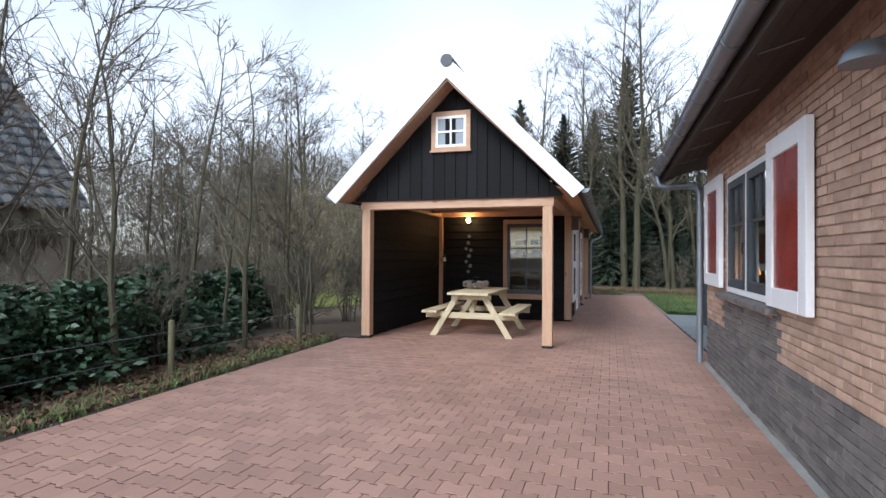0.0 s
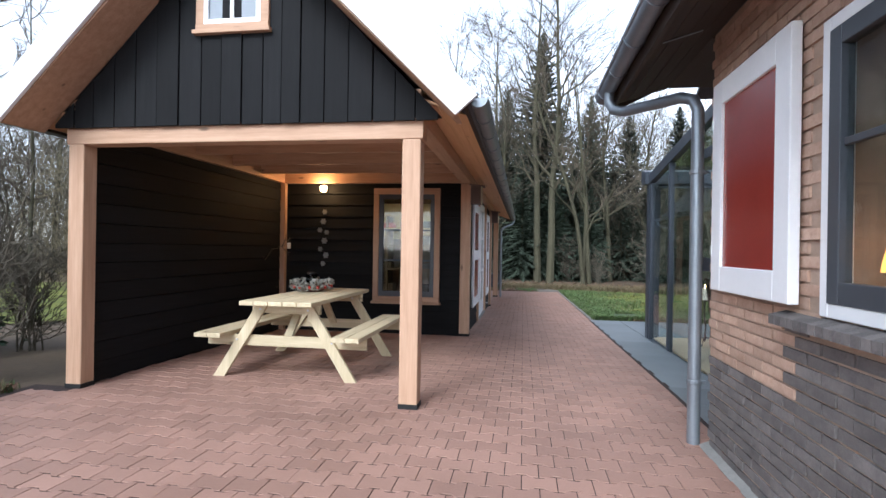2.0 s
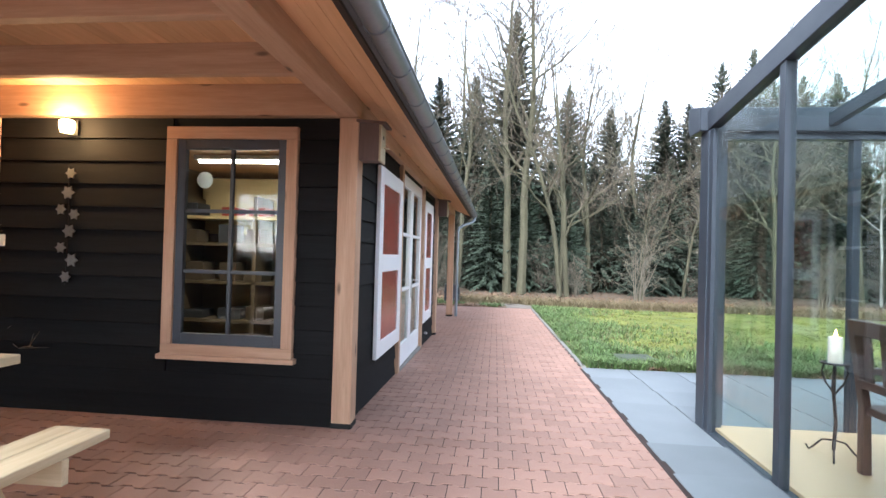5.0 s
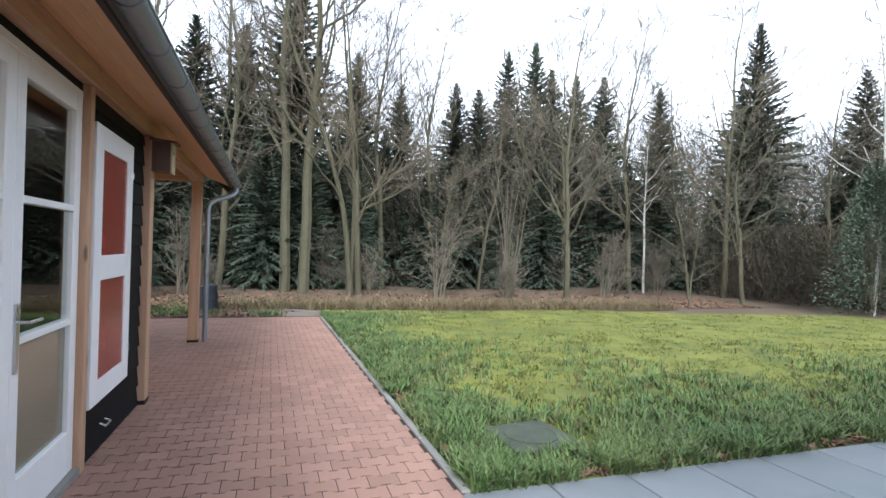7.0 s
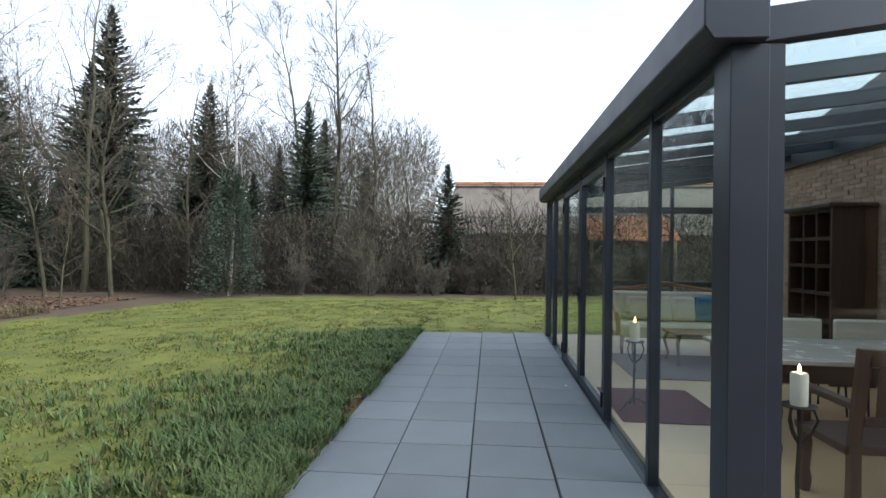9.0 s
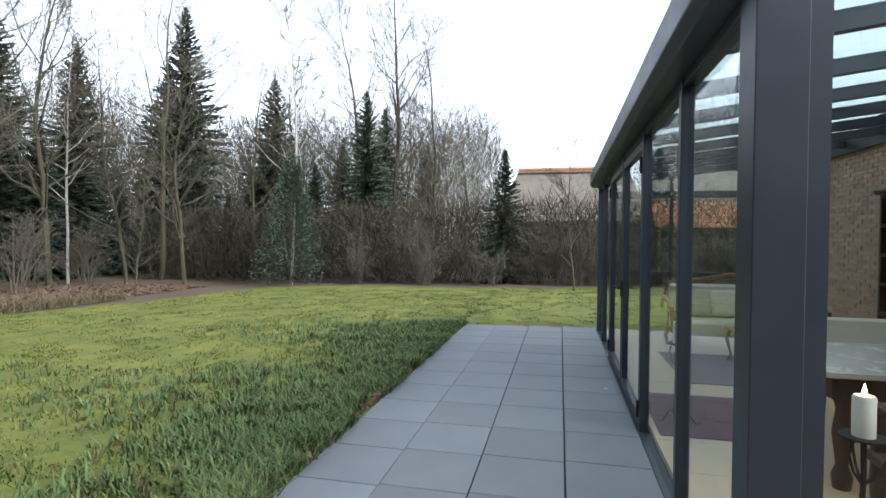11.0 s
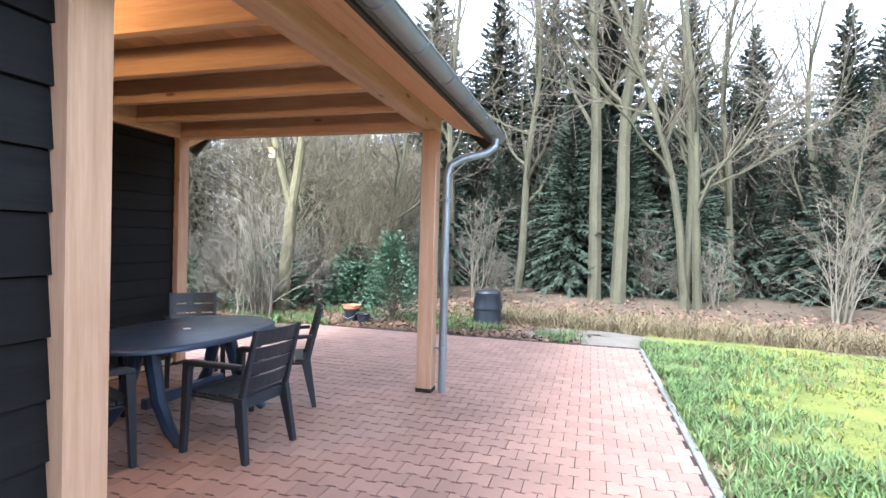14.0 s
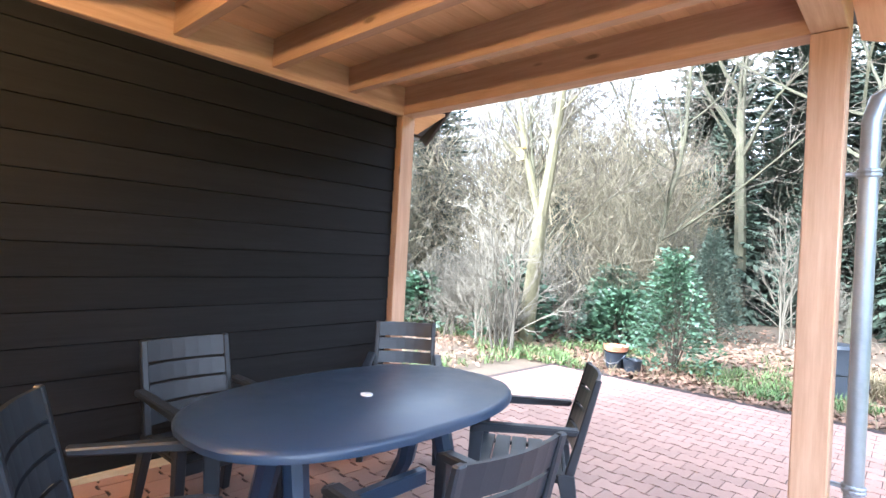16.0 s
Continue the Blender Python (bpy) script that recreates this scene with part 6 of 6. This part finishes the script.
part("tabletop", S().box(-.28, .28, -.45, .45, .42, .45), frame_wood, ct, local=True, bevel=0.01)
for sx in (-1, 1):
    for sy in (-1, 1):
        part("leg", S().tube([(sx * .22, sy * .38, .42), (sx * .27, sy * .42, .3), (sx * .22, sy * .38, .1), (sx * .26, sy * .41, 0)], [.028, .024, .016, .02], 8), frame_wood, ct, local=True, smooth=True)
solo("rug", S().box(4.2, 5.4, 12.08, 13.05, FZ, FZ + .012), mat("wine_red_rug", (0.13, 0.03, 0.035), 0.95, 0.15, 3, 120, 0.4), "flat wine-red rug on the oak floor", "rug", bevel=0.004)
solo("rug", S().box(5.9, 7.5, 10.4, 12.5, FZ, FZ + .012), mat("grey_rug", (0.20, 0.16, 0.15), 0.95, 0.25, 9, 120, 0.4), "greyish woven rug under the coffee table", "rug", bevel=0.004)
cab = thing("tall_cabinet", (6.3, 10.02, FZ), "tall dark carved cabinet with open pigeonholes", "cabinet")
part("body", S().box(-.45, .45, -.25, -.22, 0, 2.1).box(-.45, -.41, -.22, .25, 0, 2.1).box(.41, .45, -.22, .25, 0, 2.1), oak_dark, cab, local=True)
for i in range(7):
    part("shelf", S().box(-.41, .41, -.22, .25, .05 + i * .335, .09 + i * .335), oak_dark, cab, local=True)
for i in range(2):
    part("divider", S().box(-.15 + i * .27, -.12 + i * .27, -.22, .24, .09, 2.06), oak_dark, cab, local=True)
part("cornice", S().box(-.50, .50, -.25, .30, 2.10, 2.17), oak_dark, cab, local=True, bevel=0.02)
for x, y in ((2.5, 12.5), (4.6, 12.85)):
    cs = thing("candle_stand", (x, y, FZ), "wrought iron floor candle stand with a white candle", "candle")
    part("stem", S().tube([(0, 0, .05), (.012, 0, .25), (-.01, 0, .5), (0, 0, .66)], .012, 8), rubber, cs, local=True, smooth=True)
    for k in range(3):
        a = k * 2.094
        part("scroll", S().tube([(0, 0, .12), (.08 * math.cos(a), .08 * math.sin(a), .10), (.14 * math.cos(a), .14 * math.sin(a), .03), (.17 * math.cos(a), .17 * math.sin(a), .0), (.19 * math.cos(a), .19 * math.sin(a), .03)], .007, 6), rubber, cs, local=True)
        part("scroll", S().tube([(0, 0, .45), (.06 * math.cos(a), .06 * math.sin(a), .52), (.09 * math.cos(a), .09 * math.sin(a), .60), (.07 * math.cos(a), .07 * math.sin(a), .66)], .007, 6), rubber, cs, local=True)
    part("dish", S().turned([(.03, .655), (.09, .665), (.095, .675), (.02, .672)], 16), rubber, cs, local=True)
    part("candle", S().turned([(.045, .675), (.046, .85), (.04, .86), (.01, .852)], 16), mat("white_wax", (0.80, 0.74, 0.62), 0.5, 0.05), cs, "white pillar candle", local=True, smooth=True)
    part("flame", S().turned([(.002, .855), (.010, .87), (.007, .89), (.001, .91)], 8), glow("candle_flame", (1.0, 0.6, 0.2), 12.0), cs, local=True)

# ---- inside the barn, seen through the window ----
# tube light painted in: pale wood for the top, dark wood below
lit_shelf_wood = wood("lit_workshop_wood", (0.42, 0.30, 0.13), (0.58, 0.44, 0.22), 0, knots=False)
rk = thing("workshop_rack", (-3.05, 15.2, -.02), "wooden workshop rack with boxes", "rack")
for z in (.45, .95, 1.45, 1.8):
    part("shelf", S().box(-1.05, 1.0, -.25, .25, z, z + .04), lit_shelf_wood if z > 1.5 else shaded_panel, rk, local=True)
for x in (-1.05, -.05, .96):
    part("upright", S().box(x, x + .05, -.25, .25, 0, 2.1), shaded_panel, rk, local=True)
part("back_panel", S().box(-1.05, 1.0, .25, .27, 1.62, 2.4), lit_shelf_wood, rk, local=True)
part("lower_panel", S().box(-1.05, 1.0, .25, .27, 0, 1.62), shaded_panel, rk, "lower back board with the shade put into its colour", local=True)
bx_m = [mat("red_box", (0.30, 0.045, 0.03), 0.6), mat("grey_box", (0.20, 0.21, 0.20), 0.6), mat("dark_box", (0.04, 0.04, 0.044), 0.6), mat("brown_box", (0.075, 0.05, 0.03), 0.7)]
rng = random.Random(71)
for z in (.49, .99, 1.49, 1.84):
    for k in range(5):
        x = -.98 + k * .42 + rng.uniform(-.05, .05)
        # lower shelves get only the darker boxes, to paint the shade there
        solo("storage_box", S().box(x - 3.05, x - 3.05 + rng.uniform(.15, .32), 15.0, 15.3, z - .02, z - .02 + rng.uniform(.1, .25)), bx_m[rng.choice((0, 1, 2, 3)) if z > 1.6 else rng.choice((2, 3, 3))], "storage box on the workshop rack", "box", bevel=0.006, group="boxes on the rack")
wc = thing("wall_clock", (-3.75, 14.90, 2.28), "round white wall clock in the workshop", "clock")
part("face", S().turned([(.10, -.01), (.11, 0), (.10, .01)], 24), white, wc, local=True)
wc.rotation_euler = (radians(90), 0, 0)
tb = thing("tube_light", (-2.75, 14.1, 2.40), "lit fluorescent tube under the workshop ceiling", "lamp")
part("batten", S().box(-.65, .65, -.04, .04, .0, .05), white, tb, local=True)
part("tube", S().tube([(-.6, 0, -.02), (.6, 0, -.02)], .016, 8), glow("tube_glow", (1.0, 0.93, 0.80), 8.0), tb, local=True)
tbl = new("tube_lamp", bpy.data.lights.new("tube_lamp", "AREA"))
tbl.data.shape, tbl.data.size, tbl.data.size_y, tbl.data.energy, tbl.data.color = "RECTANGLE", 1.2, .05, 5.5, (1.0, 0.88, 0.68)
tbl.location = (-2.75, 14.1, 2.36)

# ---- neighbouring buildings ----
nh = thing("neighbour_house", (-13.0, 5.5, .05), "neighbour's house with a steep grey tiled roof and vines", "house")
A, U, N = Vector((-10.85, 8.50, 2.45)), Vector((-.30, -.954, 0)), Vector((-.997, -.08, 0))
tl_s = Shape()
for r in range(17):
    for c in range(34):
        b = A + U * (c * .30) + N * (r * .17) + Vector((0, 0, r * .219))
        e = b + N * .19 + Vector((0, 0, .245))
        o = Vector((.05, -.02, .03))
        q = [b + o, b + U * .15 + o * 1.9, b + U * .29 + o, e + U * .29, e + U * .15 + o * .8, e]
        tl_s.add(q + [p - Vector((.0, .0, .05)) for p in q[:3]], [(0, 1, 4, 5), (1, 2, 3, 4), (6, 7, 1, 0), (7, 8, 2, 1)])
rf = part("roof", S().add([A, A + U * 10.2, A + U * 10.2 + N * 2.9 + Vector((0, 0, 3.73)), A + N * 2.9 + Vector((0, 0, 3.73))], [(0, 1, 2, 3)]).add([A + N * 5.8, A + U * 10.2 + N * 5.8, A + U * 10.2 + N * 2.9 + Vector((0, 0, 3.73)), A + N * 2.9 + Vector((0, 0, 3.73))], [(3, 2, 1, 0)]), roof_tile, nh)
part("tiles", tl_s, roof_tile, rf)["kind"] = "stuff"
up = Vector((0, 0, .1))
part("verge_board", S().prism([A - U * .02 + up, A - U * .02 + N * 2.9 + Vector((0, 0, 3.83)), A - U * .02 + N * 2.9 + Vector((0, 0, 3.53)), A - U * .02 - up * 1.6], tuple(-U * .05)), white, nh, "white verge board")
part("wall", S().prism([A + N * .3 + Vector((0, 0, -2.5)), A + U * 10 + N * .3 + Vector((0, 0, -2.5)), A + U * 10 + N * .3, A + N * .3], tuple(N * 5.2)), mat("beige_render", (0.26, 0.22, 0.17), 0.95, 0.3, 2, 30, 0.4), nh)
part("gable", S().prism([A + N * .3, A + N * 5.5, A + N * 2.9 + Vector((0, 0, 3.4))], tuple(U * .2)), bpy.data.materials["beige_render"], nh)
vn = Shape()
rng = random.Random(81)
for i in range(420):
    p = A + U * rng.uniform(0, 9.5) + N * .24 + Vector((0, 0, -rng.uniform(0, .7)))
    limb(vn, rng, p, Vector((rng.uniform(-.2, .4), rng.uniform(-.5, .5), -1)).normalized(), rng.uniform(.4, 1.9), .016, .006, 3, .25, -.03, 4)
part("vines", vn, twig_mat, nh, "dead brown climbing vines")["kind"] = "stuff"

bn2 = thing("thatched_barn", (34.0, 11.0, -.05), "far thatched barn with an orange ridge behind the hedge", "barn")
thatch = mat("grey_thatch", (0.19, 0.165, 0.135), 0.95, 0.25, 1.5, 20, 0.6)
part("roof", S().prism([(31.5, -14, 2.7), (31.5, 17.5, 2.7), (34.6, 16.6, 6.1), (34.6, -13, 6.1)], (.35, 0, -.15)), thatch, bn2)
part("roof", S().prism([(37.7, -14, 2.7), (34.6, -13, 6.1), (34.6, 16.6, 6.1), (37.7, 17.5, 2.7)], (-.35, 0, -.15)), thatch, bn2)
part("ridge", S().tube([(34.6, -13, 6.12), (34.6, 16.6, 6.12)], .16, 8), mat("orange_ridge_tile", (0.42, 0.18, 0.09), 0.8, 0.3, 3, 20, 0.3), bn2, "orange ridge tiles")
part("wall", S().box(32.4, 37, -13, 17, -.1, 2.9), mat("weathered_barn_boards", (0.10, 0.085, 0.07), 0.9, 0.3, 3, 30, 0.4), bn2)
ls = thing("tiled_shelter", (21.5, 8.6, -.05), "open timber shelter with an orange tiled roof", "shelter")
tr = Shape()
for r in range(6):
    for c in range(16):
        tr.prism([(20.2 + r * .30, 6.9 + c * .22, 2.05 + r * .17), (20.55 + r * .30, 6.9 + c * .22, 2.25 + r * .17), (20.55 + r * .30, 6.9 + c * .22, 2.28 + r * .17), (20.2 + r * .30, 6.9 + c * .22, 2.10 + r * .17)], (0, .20, .0))
part("roof_tiles", tr, bpy.data.materials["orange_ridge_tile"], ls, "orange pantiles")["kind"] = "stuff"
for x in (20.4, 22.0):
    for y0 in (7.0, 10.2):
        part("post", S().box(x, x + .12, y0, y0 + .12, -.2, 2.2 + (.85 if x > 21 else 0)), pale[2], ls)
part("brace", S().bar((20.46, 10.2, 1.5), (20.46, 9.5, 2.15), .09, .09), pale[2], ls)
part("beam", S().box(20.4, 20.52, 6.9, 10.4, 2.08, 2.2), pale[1], ls)

# ---- pieces one can tell apart: bricks, slabs, pavers ----
for u0, u1, z, dk, d in own_bricks:
    s = Shape()
    brick_box(s, "x", HX, u0, u1, z, d)
    part("brick", s, brick_dark if dk else brick_mat, wall)
for x, y in slabs:
    ob = new("slab", slab_mesh)
    ob.parent = slab_bed
    ob.location = (x, y, ground(y) - .004)
for x, y, lift in near_pavers:
    ob = new("paver", paver_mesh)
    ob.parent = bed
    ob.location = (x, y, ground(y) + lift)
    ob.rotation_euler = (-.021, 0, 0)
